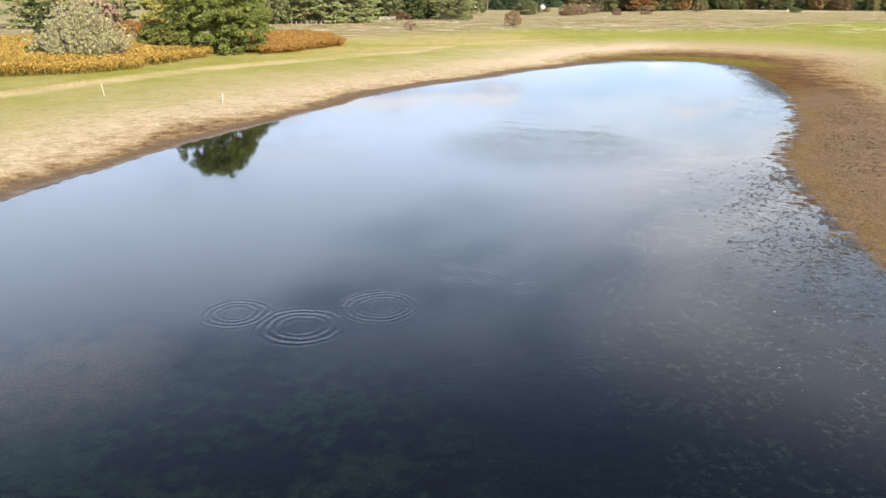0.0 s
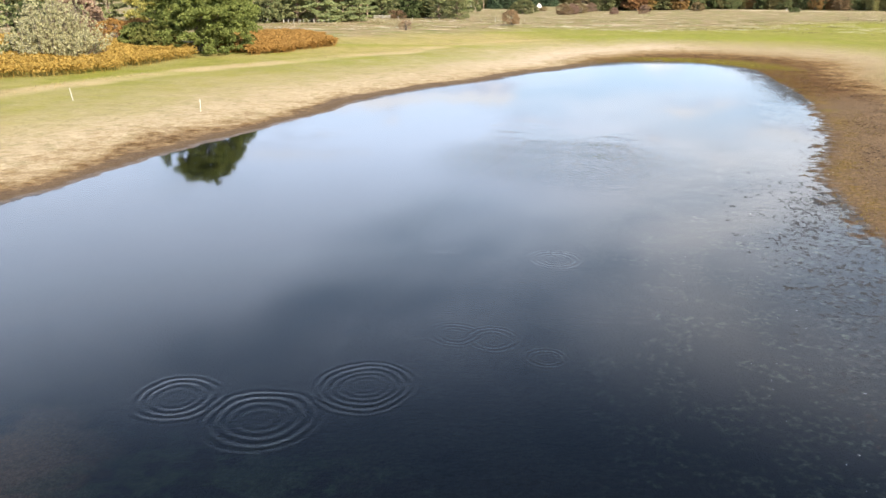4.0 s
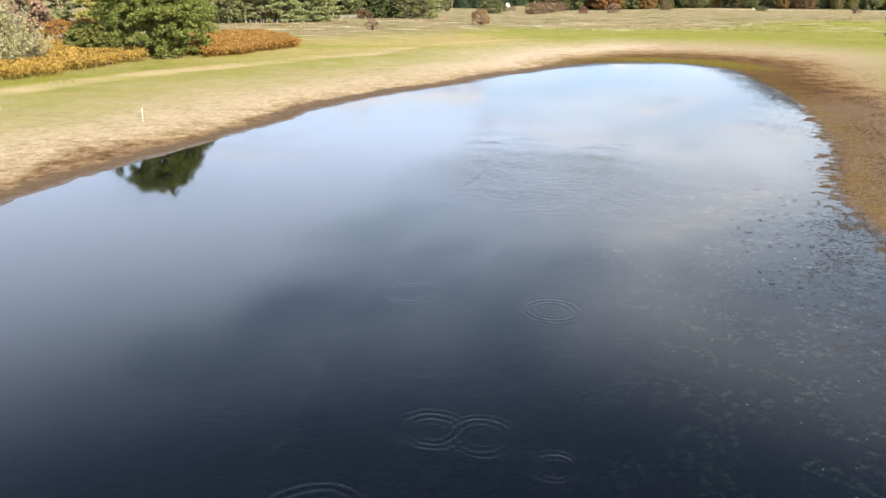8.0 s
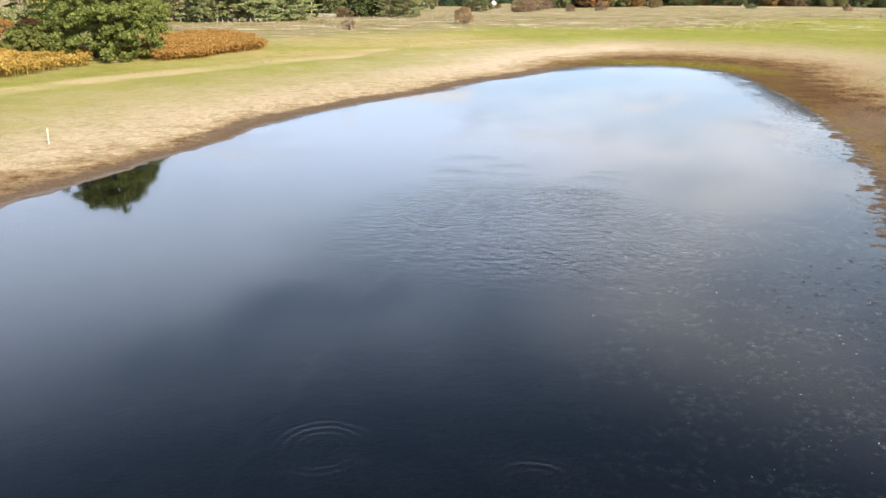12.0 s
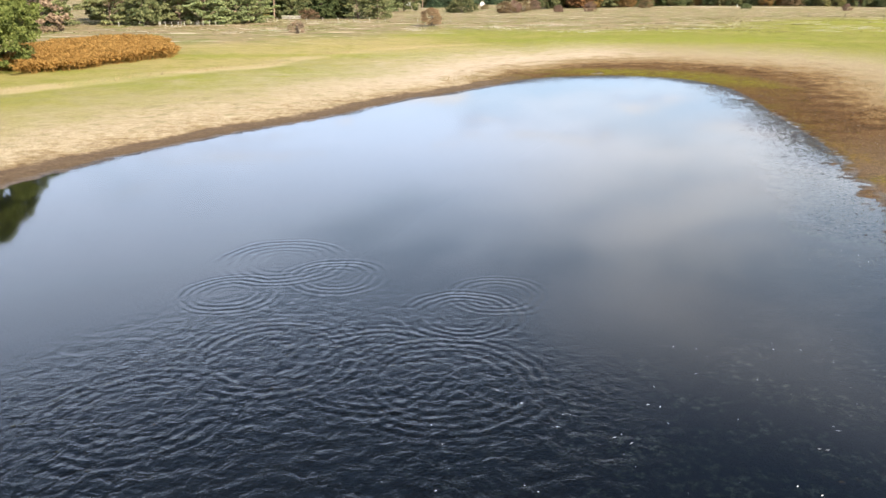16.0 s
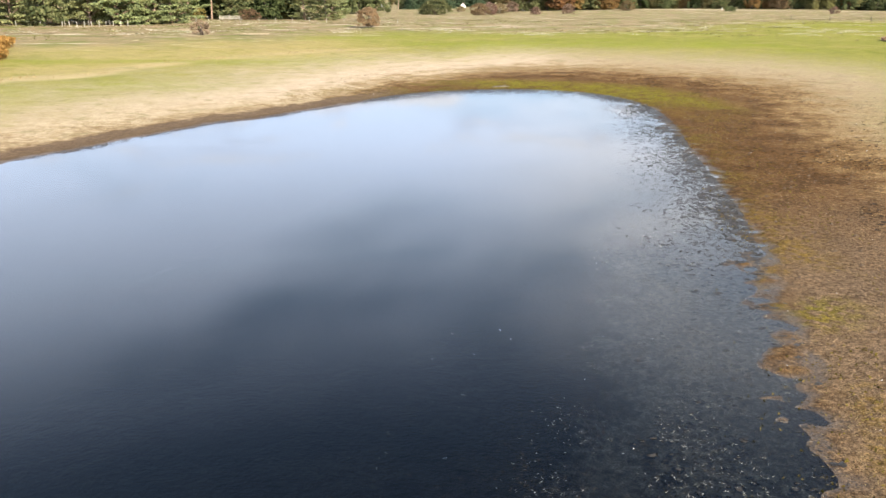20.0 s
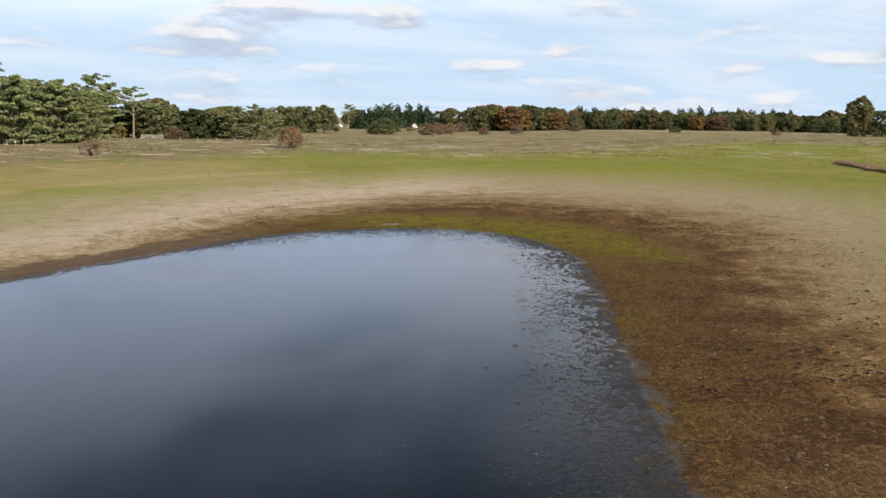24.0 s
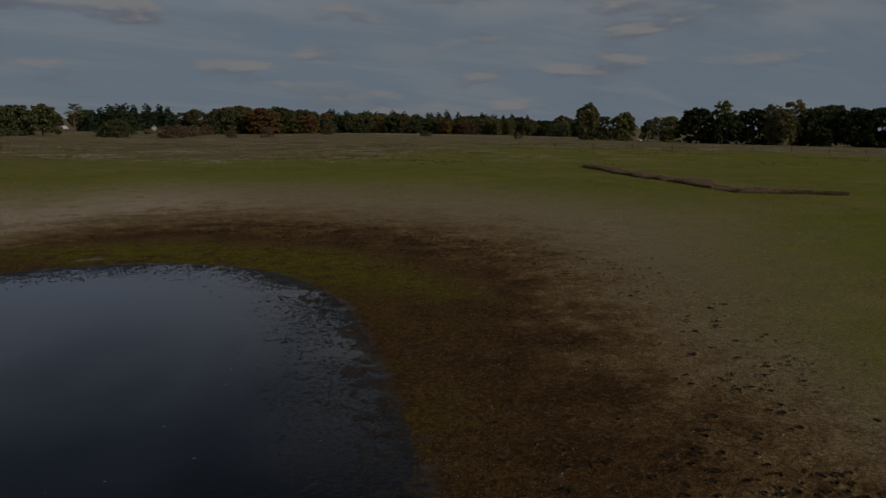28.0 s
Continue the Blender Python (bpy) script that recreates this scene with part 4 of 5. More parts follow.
WORDS = {"green": ("broadleaf_tree", "rounded green broadleaf tree at the wood's edge", "tree"),
         "green_b": ("broadleaf_tree", "rounded green broadleaf tree at the wood's edge", "tree"),
         "olive": ("broadleaf_tree", "olive and yellow-tinged broadleaf tree in autumn", "tree"),
         "rust": ("beech_tree", "rust-orange autumn tree in the far wood", "tree"),
         "brown": ("broadleaf_tree", "brown-leaved autumn tree in the far wood", "tree"),
         "dark": ("holm_oak_tree", "dense very dark green spreading oak tree", "tree"),
         "spruce": ("spruce_tree", "dark pointed spruce tree behind the heath", "tree"),
         "birch": ("birch_tree", "thin-leaved birch tree with a pale trunk", "tree"),
         "pine_a": ("pine_tree", "blue-green pine tree with layered branches to the ground", "tree"),
         "pine_b": ("pine_tree", "blue-green pine tree with layered branches to the ground", "tree"),
         "pine_c": ("pine_tree", "broad blue-green pine tree at the heath's edge", "tree"),
         "tall_pine": ("pine_tree", "tall pine with a bare pale trunk and flat top", "tree"),
         "bush_mauve": ("thorn_bush", "mauve-brown leafless thorn bush on the heath", "bush"),
         "bush_red": ("spindle_bush", "rose-red autumn bush behind the bracken", "bush"),
         "bush_green": ("gorse_bush", "wide rounded green gorse bush on the heath", "bush"),
         "bush_rust": ("thorn_bush", "red-brown autumn thorn bush on the heath", "bush"),
         "bush_orange": ("bracken_clump", "high bank of orange-brown bracken between the trees", "bracken"),
         "yellow": ("sallow_tree", "yellow-green sallow tree behind the bracken", "tree")}
turns = np.random.RandomState(77)


def plant(kind, x, y, tall, group="", wide=1.0):
    meshes, full = variant(kind)
    name, label, category = WORDS[kind]
    ob = set_tree(name, meshes, x, y, 0, 1, label, category, group, 0.15)
    s = tall / full
    ob.matrix_world = pose(x, y, height(x, y) - 0.15, 0, 0, turns.rand() * 360) @ Matrix.Diagonal((s * wide, s * wide, s, 1))
    return ob


def heath_edge():
    for kind, x, y, tall in (("bush_mauve", -82, 146, 8.5), ("dark", -93, 150, 8), ("bush_red", -76, 134, 4.6), ("bush_orange", -63, 127, 4.6), ("bush_orange", -57, 123, 4.0),
                             ("yellow", -68, 152, 9.5), ("yellow", -78, 176, 11), ("bush_orange", -70, 133, 4.4), ("bush_mauve", -73, 200, 9), ("green", -57, 231, 9)):
        plant(kind, x, y, tall, "shrubs behind the bracken")
    for n, (x, y, tall) in enumerate(((-150, 182, 16), (-137, 190, 17), (-122, 196, 16), (-106, 206, 17), (-92, 220, 17), (-78, 228, 16), (-67, 236, 16.5),
                                      (-58, 240, 15.5), (-49, 238, 15), (-42, 237, 14.5), (-35, 244, 14), (-53, 252, 18), (-70, 252, 18), (-30, 262, 13))):
        plant(("pine_a", "pine_b", "pine_c")[n % 3], x, y, tall, "pines at the edge of the heath")
    for n, (x, y) in enumerate(((-170, 200), (-155, 215), (-128, 222), (-108, 232), (-88, 246), (-100, 262), (-60, 268), (-80, 275), (-42, 262), (-46, 285), (-24, 300), (-62, 300), (-8, 312), (8, 322))):
        plant(("green", "pine_b", "olive", "pine_c", "green_b")[n % 5], x, y, (14 + 1.5 * (n % 3)) if x < -65 else 9 + (n % 3), "woodland behind the pines", 1.0 if x < -65 else 1.4)
    for kind, bearing, dist, tall in (("tall_pine", -13.0, 252, 15.5), ("pine_b", -11.7, 256, 11), ("bush_rust", -10.3, 250, 3.5), ("tall_pine", -14.6, 262, 16.5),
                                      ("dark", -9.0, 258, 9.5), ("olive", -7.4, 285, 10), ("pine_a", -6.2, 254, 10.5), ("pine_c", -4.7, 250, 10.5), ("green", -10.6, 275, 10),
                                      ("green_b", -3.0, 325, 11.5), ("green", -1.4, 355, 12), ("green_b", 0.1, 365, 12.5), ("tall_pine", 1.9, 430, 14),
                                      ("green", 2.6, 470, 11.5), ("pine_b", -2.3, 380, 12), ("dark", -8.0, 264, 9), ("dark", -14.3, 270, 9.0), ("green", -12.9, 276, 10.5), ("dark", -12.4, 270, 11.5), ("olive", -11.4, 278, 12),
                                      ("pine_c", -16.4, 208, 12.5), ("pine_a", -18.2, 206, 15), ("pine_b", -20.4, 201, 15.5), ("tall_pine", -15.3, 236, 18), ("dark", -15.6, 262, 12.5), ("pine_b", -17.2, 240, 15.5),
                                      ("yellow", -13.9, 249, 4)):
        out = 1.38 if dist > 320 else 1.0
        plant(kind, *far_from(27, 49, bearing, dist * out), tall * out, "trees behind the heath fence", 0.9 if kind == "tall_pine" else 1.2)
    for bearing, dist, tall in ((3.0, 424, 11), (3.5, 428, 12.5), (4.0, 425, 14), (4.5, 430, 14.5), (5.0, 434, 15), (5.5, 440, 14), (6.3, 500, 16), (7.1, 506, 15.5), (7.7, 500, 14)):
        plant("spruce", *far_from(27, 49, bearing, dist * 1.5), tall * 1.5, "spruce clump by the white house", 1.7)
    plant("bush_green", *far_from(27, 49, 4.45, 478), 8.9)
    for kind, bearing, dist, tall in (("bush_rust", 6.5, 540, 3.6), ("bush_rust", 7.7, 455, 6.8), ("bush_mauve", 8.5, 470, 7.2), ("bush_rust", 9.3, 490, 6.2), ("bush_mauve", 10.2, 520, 6.6),
                                      ("bush_mauve", 11.9, 470, 4.6), ("bush_mauve", 14.3, 478, 6.0), ("bush_rust", 18.5, 531, 6.2), ("bush_green", 25.6, 500, 3.2),
                                      ("bush_mauve", 32.2, 440, 3.6)):
        plant(kind, *far_from(27, 49, bearing, dist), tall, "thorn bushes on the heath")


heath_edge()


def far_wood():
    r = np.random.RandomState(61)
    kinds = ["green", "green_b", "olive", "brown", "green", "green_b", "dark", "green", "olive", "rust", "green"]
    for row in range(3):
        for bearing in np.arange(10.9 + 0.5 * row, 37.5, 0.95):
            dist = np.interp(bearing, (10, 17, 20, 25, 38), (545, 560, 592, 575, 570)) + 15 * row + r.normal() * 4
            tall = np.interp(bearing, (10, 15, 19, 38), (14.0, 14.0, 10.0, 8.5)) + 1.2 * row + r.rand() ** 1.5 * 3.6
            kind = "rust" if r.rand() < 0.20 * (bearing < 19) else kinds[r.randint(len(kinds))]
            plant(kind, *far_from(29, 55, bearing + r.normal() * 0.15, dist), tall, "far wood", 0.85 + 0.5 * r.rand())
    for bearing in np.arange(18.5, 33, 0.45):
        plant("spruce", *far_from(29, 55, bearing + r.normal() * 0.2, 690 + r.rand() * 50), 16.0 + r.rand() * 4.5, "spruces above the far wood", 1.5)
    for bearing in np.arange(-7, 12, 1.1):
        plant(kinds[r.randint(7)], *far_from(29, 55, bearing + r.normal() * 0.2, 840 + r.rand() * 60), 13.0 + r.rand() * 5, "distant tree line", 1.3)


far_wood()


def right_trees():
    for kind, bearing, dist, tall, wide in (("olive", 37.6, 432, 19, 0.75), ("green", 38.8, 450, 13.5, 0.9), ("olive", 40.2, 430, 14.5, 1.05), ("green_b", 42.0, 470, 12, 1),
                                            ("birch", 42.7, 436, 14, 1.2), ("olive", 43.5, 440, 13, 1.0), ("dark", 45.3, 405, 17.5, 1.15), ("birch", 46.9, 410, 22, 0.9),
                                            ("dark", 47.3, 395, 15, 1.0), ("dark", 49.0, 405, 17.5, 1.1), ("birch", 50.3, 398, 20, 1.0), ("birch", 51.3, 402, 22.5, 0.9),
                                            ("olive", 50.8, 390, 15, 1.0), ("dark", 52.6, 408, 18, 1.1), ("green", 53.8, 412, 19.5, 1.0), ("dark", 55.2, 406, 18, 1.1),
                                            ("dark", 56.8, 402, 18.5, 1.1), ("dark", 58.4, 406, 17.5, 1.1), ("dark", 60.0, 402, 18, 1.1), ("dark", 53.2, 392, 9, 1.2)):
        plant(kind, *far_from(31, 61, bearing, dist), tall, "tall trees at the end of the meadow", wide)


right_trees()


# ---- posts, fences, house, vehicles ----
def post_mesh(tall, thick, mat, seed):
    """A weathered squared post with worn edges and a slanted top."""
    r = np.random.RandomState(seed)
    bm = bmesh.new()
    bmesh.ops.create_cube(bm, size=1)
    for v in bm.verts:
        top = v.co.z > 0
        v.co = Vector((v.co.x * thick * (0.85 if top else 1.0) + r.normal() * 0.006, v.co.y * thick * (0.85 if top else 1.0) + r.normal() * 0.006,
                       tall + 0.06 * v.co.x if top else -0.15))
    bmesh.ops.bevel(bm, geom=list(bm.edges), offset=thick * 0.16, segments=1, affect="EDGES")
    me = bpy.data.meshes.new("post")
    bm.to_mesh(me)
    bm.free()
    me.materials.append(mat)
    return me


def marker_posts():
    for n, (x, y, tall, lean, turn) in enumerate(((-45.1, 53.7, 1.2, -9, 20), (-30.7, 47.7, 1.1, 2, 50))):
        top = new("marker_post")
        part("post", post_mesh(tall, 0.085, POSTWOOD, n), top)
        part("cap", post_mesh(0.12, 0.096, POSTWOOD, n + 5), top).matrix_local = pose(0, 0, tall - 0.06)
        top.matrix_world = pose(x, y, height(x, y), 0, lean, 0) @ pose(0, 0, 0, 0, 0, turn)
        tagged(top, "leaning bleached wooden marker post" if n == 0 else "upright bleached wooden marker post on pale ground", "post", "marker posts")


marker_posts()


def fence(name, line, gap, tall, thick, mat, label, wires):
    top = tagged(new(name), label, "fence")
    p = np.array(line, float)
    s = np.cumsum(np.r_[0, np.hypot(*np.diff(p, axis=0).T)])
    me = post_mesh(tall, thick, mat, int(s[-1]))
    spots = [(float(np.interp(u, s, p[:, 0])), float(np.interp(u, s, p[:, 1]))) for u in np.arange(0, s[-1] + 0.1, gap)]
    r = np.random.RandomState(len(spots))
    for x, y in spots:
        ob = part("post", me, top)
        ob.matrix_world = pose(x, y, height(x, y), r.normal() * 3, r.normal() * 3, r.rand() * 90)
    for level in wires:
        verts, faces = [], []
        tube(verts, faces, [(x, y, height(x, y) + level) for x, y in spots], [0.012] * len(spots), 4)
        part("wire", mesh_of("wire", verts, faces, OLDWOOD), top, "thin slack fence wire")


fence("heath_fence", [(-62, 226), (-44, 232), (-24, 268), (-12, 268), (6, 262), (30, 255)], 5.2, 1.2, 0.11, POSTWOOD, "pale wooden post and wire fence along the heath", (0.6, 1.1))
fence("picket_fence", [(-52, 227), (-38, 231)], 1.6, 1.2, 0.12, POSTWOOD, "short row of close-set pale pickets", (1.0,))
fence("meadow_fence", [(170, 300), (211, 254), (232, 240), (275, 222), (330, 196)], 13.0, 1.6, 0.2, OLDWOOD, "dark wooden post and wire fence across the meadow", (0.7, 1.3))


def box(size, at=(0, 0, 0), bevel=0.0):
    bm = bmesh.new()
    bmesh.ops.create_cube(bm, size=1)
    for v in bm.verts:
        v.co = Vector([c * s + a for c, s, a in zip(v.co, size, at)])
    if bevel:
        bmesh.ops.bevel(bm, geom=list(bm.edges), offset=bevel, segments=2, affect="EDGES")
    return bm


def from_bm(name, bm, mat, parent, label=""):
    me = bpy.data.meshes.new(name)
    bm.to_mesh(me)
    bm.free()
    me.materials.append(mat)
    return part(name, me, parent, label)


def field_gate():
    top = tagged(new("field_gate"), "pale weathered five-barred wooden gate in the heath fence", "gate")
    for side in (-3.1, 0.0, 3.1):
        part("post", post_mesh(1.45, 0.15, POSTWOOD, 60 + int(side)), top).matrix_local = pose(side, 0, 0)
    for leaf in (-1.55, 1.55):
        for k in range(5):
            from_bm("rail", box((2.9, 0.045, 0.10), (leaf, 0.0, 0.25 + 0.24 * k), 0.008), POSTWOOD, top)
        brace = from_bm("brace", box((3.0, 0.04, 0.09), (0, 0, 0), 0.008), POSTWOOD, top)
        brace.matrix_local = pose(leaf, 0.045, 0.72, 0, -18, 0)
    top.matrix_world = pose(-23.4, 290.5, height(-23.4, 290.5), 0, 0, 4)


field_gate()


def track_post():
    x, y = 257, 541
    top = tagged(new("marker_post"), "short white painted post beside a sandy track", "post")
    part("post", post_mesh(1.6, 0.35, WHITEPAINT, 71), top)
    top.matrix_world = pose(x, y, height(x, y), 0, 0, 20)


track_post()


def white_house():
    x, y = far_from(27, 49, 6.78, 708)
    top = tagged(new("house"), "white rendered cottage with a dark tiled gable roof", "house")
    w, l, h, ridge = 6.5, 9.0, 3.2, 6.6
    pts = [(-w / 2, -l / 2, 0), (w / 2, -l / 2, 0), (w / 2, -l / 2, h), (0, -l / 2, ridge), (-w / 2, -l / 2, h)]
    verts = pts + [(a, l / 2, c) for a, _, c in pts]
    faces = [(0, 1, 2, 3, 4), (9, 8, 7, 6, 5), (0, 5, 6, 1), (1, 6, 7, 2), (4, 9, 5, 0)]
    part("wall", mesh_of("wall", verts, faces, WHITEPAINT), top)
    for side in (-1, 1):
        rise = [(0, -l / 2 - 0.3, ridge + 0.15), (side * (w / 2 + 0.4), -l / 2 - 0.3, h - 0.25), (side * (w / 2 + 0.4), l / 2 + 0.3, h - 0.25), (0, l / 2 + 0.3, ridge + 0.15)]
        rv = rise + [(a, b, c - 0.18) for a, b, c in rise]
        part("roof", mesh_of("roof", rv, [(0, 1, 2, 3), (7, 6, 5, 4), (0, 4, 5, 1), (1, 5, 6, 2), (2, 6, 7, 3), (3, 7, 4, 0)], TILE), top)
    from_bm("chimney", box((0.9, 0.9, 1.8), (0, l / 2 - 0.9, ridge + 0.5), 0.04), TILE, top, "brick chimney")
    for wx, wz in ((-1.6, 1.5), (1.6, 1.5), (0, 4.2)):
        frame_ob = from_bm("window", box((1.2, 0.14, 1.2), (wx, -l / 2 - 0.03, wz), 0.02), WHITEPAINT, top)
        from_bm("pane", box((0.98, 0.05, 0.98), (wx, -l / 2 - 0.1, wz)), DARKGLASS, frame_ob, "dark window glass")
    top.matrix_world = pose(x, y, height(x, y), 0, 0, -14) @ Matrix.Scale(0.62, 4)


white_house()


def vehicle(name, x, y, turn, size, mat, label, category):
    l, w, h = size
    top = tagged(new(name), label, category)
    profile = [(-0.5, 0.18), (-0.5, 0.55), (-0.42, 0.92), (-0.3, 1.0), (0.12, 1.0), (0.26, 0.62), (0.46, 0.52), (0.5, 0.4), (0.5, 0.18)]
    if category == "van":
        profile = [(-0.5, 0.16), (-0.5, 0.96), (-0.46, 1.0), (0.26, 1.0), (0.40, 0.55), (0.5, 0.46), (0.5, 0.16)]
    n = len(profile)
    verts = [(a * l, s * w / 2 * (0.9 if b > 0.7 else 1), b * h) for s in (-1, 1) for a, b in profile]
    faces = [tuple(range(n - 1, -1, -1)), tuple(range(n, 2 * n))] + [(k, (k + 1) % n, n + (k + 1) % n, n + k) for k in range(n)]
    part("body", mesh_of("body", verts, faces, mat), top)
    for s in (-1, 1):
        from_bm("side_window", box((l * 0.4, 0.04, h * 0.24), (-0.08 * l, s * w * 0.462, h * 0.8), 0.01), DARKGLASS, top, "dark side glass")
        for a in (-0.31, 0.31):
            bm = bmesh.new()
            bmesh.ops.create_cone(bm, cap_ends=True, segments=16, radius1=0.33, radius2=0.33, depth=0.22, matrix=Matrix.Translation((a * l, s * w * 0.45, 0.33)) @ Matrix.Rotation(math.pi / 2, 4, "X"))
            from_bm("wheel", bm, RUBBER, top, "black tyre")
    top.matrix_world = pose(x, y, height(x, y), 0, 0, turn)


vehicle("van", *far_from(27, 49, 1.13, 700), 20, (8.4, 2.5, 3.1), WHITEPAINT, "long white van parked beside the far trees", "van")
vehicle("car", *far_from(29, 55, 3.0, 665), -5, (4.4, 1.8, 1.5), CARPAINT, "pale car parked before the spruces", "car")
vehicle("car", *far_from(31, 61, 41.4, 425), 30, (4.4, 1.8, 1.5), CARPAINT, "pale silver car parked among meadow trees", "car")


# ---- loose things and fine cover ----
def driftwood():
    verts, faces = [], []
    tube(verts, faces, [(-0.9, 0, 0.02), (-0.3, 0.06, 0.05), (0.4, -0.04, 0.04), (1.0, 0.08, 0.03)], [0.05, 0.09, 0.08, 0.03], 8)
    tube(verts, faces, [(0.2, 0, 0.05), (0.5, 0.2, 0.16), (0.75, 0.3, 0.2)], [0.04, 0.03, 0.012], 6)
    ob = new("driftwood", mesh_of("driftwood", verts, faces, OLDWOOD, smooth=True))
    ob.matrix_world = pose(32.4, 110.6, height(32.4, 110.6), 0, 0, 8)
    tagged(ob, "bleached forked branch lying at the water's edge", "branch")


driftwood()


def scatter(r, count, x0, x1, y0, y1, keep):
    """Feet where keep(distance, zone, right, x, y) gives a chance."""
    x, y = r.uniform(x0, x1, count), r.uniform(y0, y1, count)
    z, d, zone, right = land(x, y)
    ok = r.rand(count) < keep(d, zone, right, x, y)
    return x[ok], y[ok], z[ok]


def hoof_prints():
    r = np.random.RandomState(91)
    x, y, z = scatter(r, 70000, 18, 80, 15, 122, lambda d, zone, right, x, y: right * (zone < 1.75) * (d > 2.0) * np.exp(-((d - 8.0 - 5.5 * step(y, 66, 98)) / 4.6) ** 2)
                      * np.clip(bumps(x, y, 5.0, 12) * 1.6 - 0.4, 0, 1) * np.clip(bumps(x, y, 1.6, 22) * 1.2 - 0.15, 0, 1) * (1.0 + 1.0 * (y < 72)))
    _, first = np.unique(np.floor(x / 0.42).astype(int) * 4000 + np.floor(y / 0.42).astype(int), return_index=True)
    x, y, z = x[first], y[first], z[first]
    verts, faces, index = [], [], []
    for px, py, pz in zip(x, y, z):
        n, a0, size, long = 8, r.rand() * 6.28, 0.055 + 0.085 * r.rand() ** 1.6, 1.0 + 0.2 * r.rand()
        start = len(verts)
        for reach, rise in ((2.3, -0.012), (1.4, 0.030), (1.08, 0.044), (0.80, 0.004)):
            for k in range(n):
                a = 2 * math.pi * k / n
                wob = 1 + 0.22 * r.normal()
                u, v = math.cos(a) * size * reach * wob * long, math.sin(a) * size * reach * wob
                verts.append((px + u * math.cos(a0) - v * math.sin(a0), py + u * math.sin(a0) + v * math.cos(a0), pz + rise * (0.6 + 0.8 * r.rand())))
        # damp mud lines the shallow pits, its colour darkened for a deep hollow's shade
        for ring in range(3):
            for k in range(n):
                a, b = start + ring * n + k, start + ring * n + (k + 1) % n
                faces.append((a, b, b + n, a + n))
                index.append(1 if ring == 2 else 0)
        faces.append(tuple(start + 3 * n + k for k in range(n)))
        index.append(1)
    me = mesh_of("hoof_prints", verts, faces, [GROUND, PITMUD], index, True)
    flat = np.array(verts)
    _, d, zone, right = land(flat[:, 0], flat[:, 1])
    for name, values in (("shore", d), ("zone", zone), ("right", right)):
        me.attributes.new(name, "FLOAT", "POINT").data.foreach_set("value", values.astype(np.float32))
    tagged(new("hoof_prints", me), "deep cattle hoof prints trodden into brown mud", "hoof prints", kind="stuff")


hoof_prints()


def clods(name, x, y, z, small, big, mat, label, seed, flat=0.45):
    """Low angular lumps: a ragged foot and a blunt top off the middle."""
    r = np.random.RandomState(seed)
    n, k = len(x), 6
    size = (small + (big - small) * r.rand(n) ** 2)[:, None]
    a = r.rand(n)[:, None] * 6.283 + np.arange(k) * 6.283 / k
    q = size * (0.65 + 0.7 * r.rand(n, k))
    foot = np.stack([x[:, None] + np.cos(a) * q * 1.3, y[:, None] + np.sin(a) * q, z[:, None] - 0.02 - 0 * q], 2)
    foot[:, :, 2] += 0.02 * (r.rand(n, k) < 0.5)
    peak = np.stack([x, y, z + flat * size[:, 0] * (1.0 + r.rand(n))], 1)[:, None] + r.normal(size=(n, 1, 3)) * (0.3, 0.3, 0) * size[:, :, None]
    verts = np.concatenate([foot, peak], 1).reshape(-1, 3)
    ring = np.arange(k)
    side = np.stack([ring, (ring + 1) % k, np.full(k, k)], 1)
    faces = (side[None] + (np.arange(n) * (k + 1))[:, None, None]).reshape(-1, 3).tolist()
    tagged(new(name, mesh_of(name, verts.tolist(), faces, mat, smooth=True)), label, "mud", kind="stuff")


def curls(r, x, y, z, short, long, half):
    """Flat curled strands of four faces."""
    n = len(x)
    a, turn, s = r.rand(n) * 6.283, r.normal(size=n) * 0.7, (short + (long - short) * r.rand(n) ** 2) * 0.5
    w = half * (0.6 + 0.8 * r.rand(n))
    at, out, last = np.stack([x, y, z], 1), [], None
    for k in range(5):
        side = np.stack([-np.sin(a) * w, np.cos(a) * w, 0 * a], 1) * (0.4 if k in (0, 4) else 1.0)
        pair = (at - side, at + side)
        if last is not None:
            out.append(np.stack([last[0], last[1], pair[1], pair[0]], 1))
        last = pair
        at = at + np.stack([np.cos(a) * s, np.sin(a) * s, 0 * a], 1)
        a = a + turn
    return np.concatenate(out)


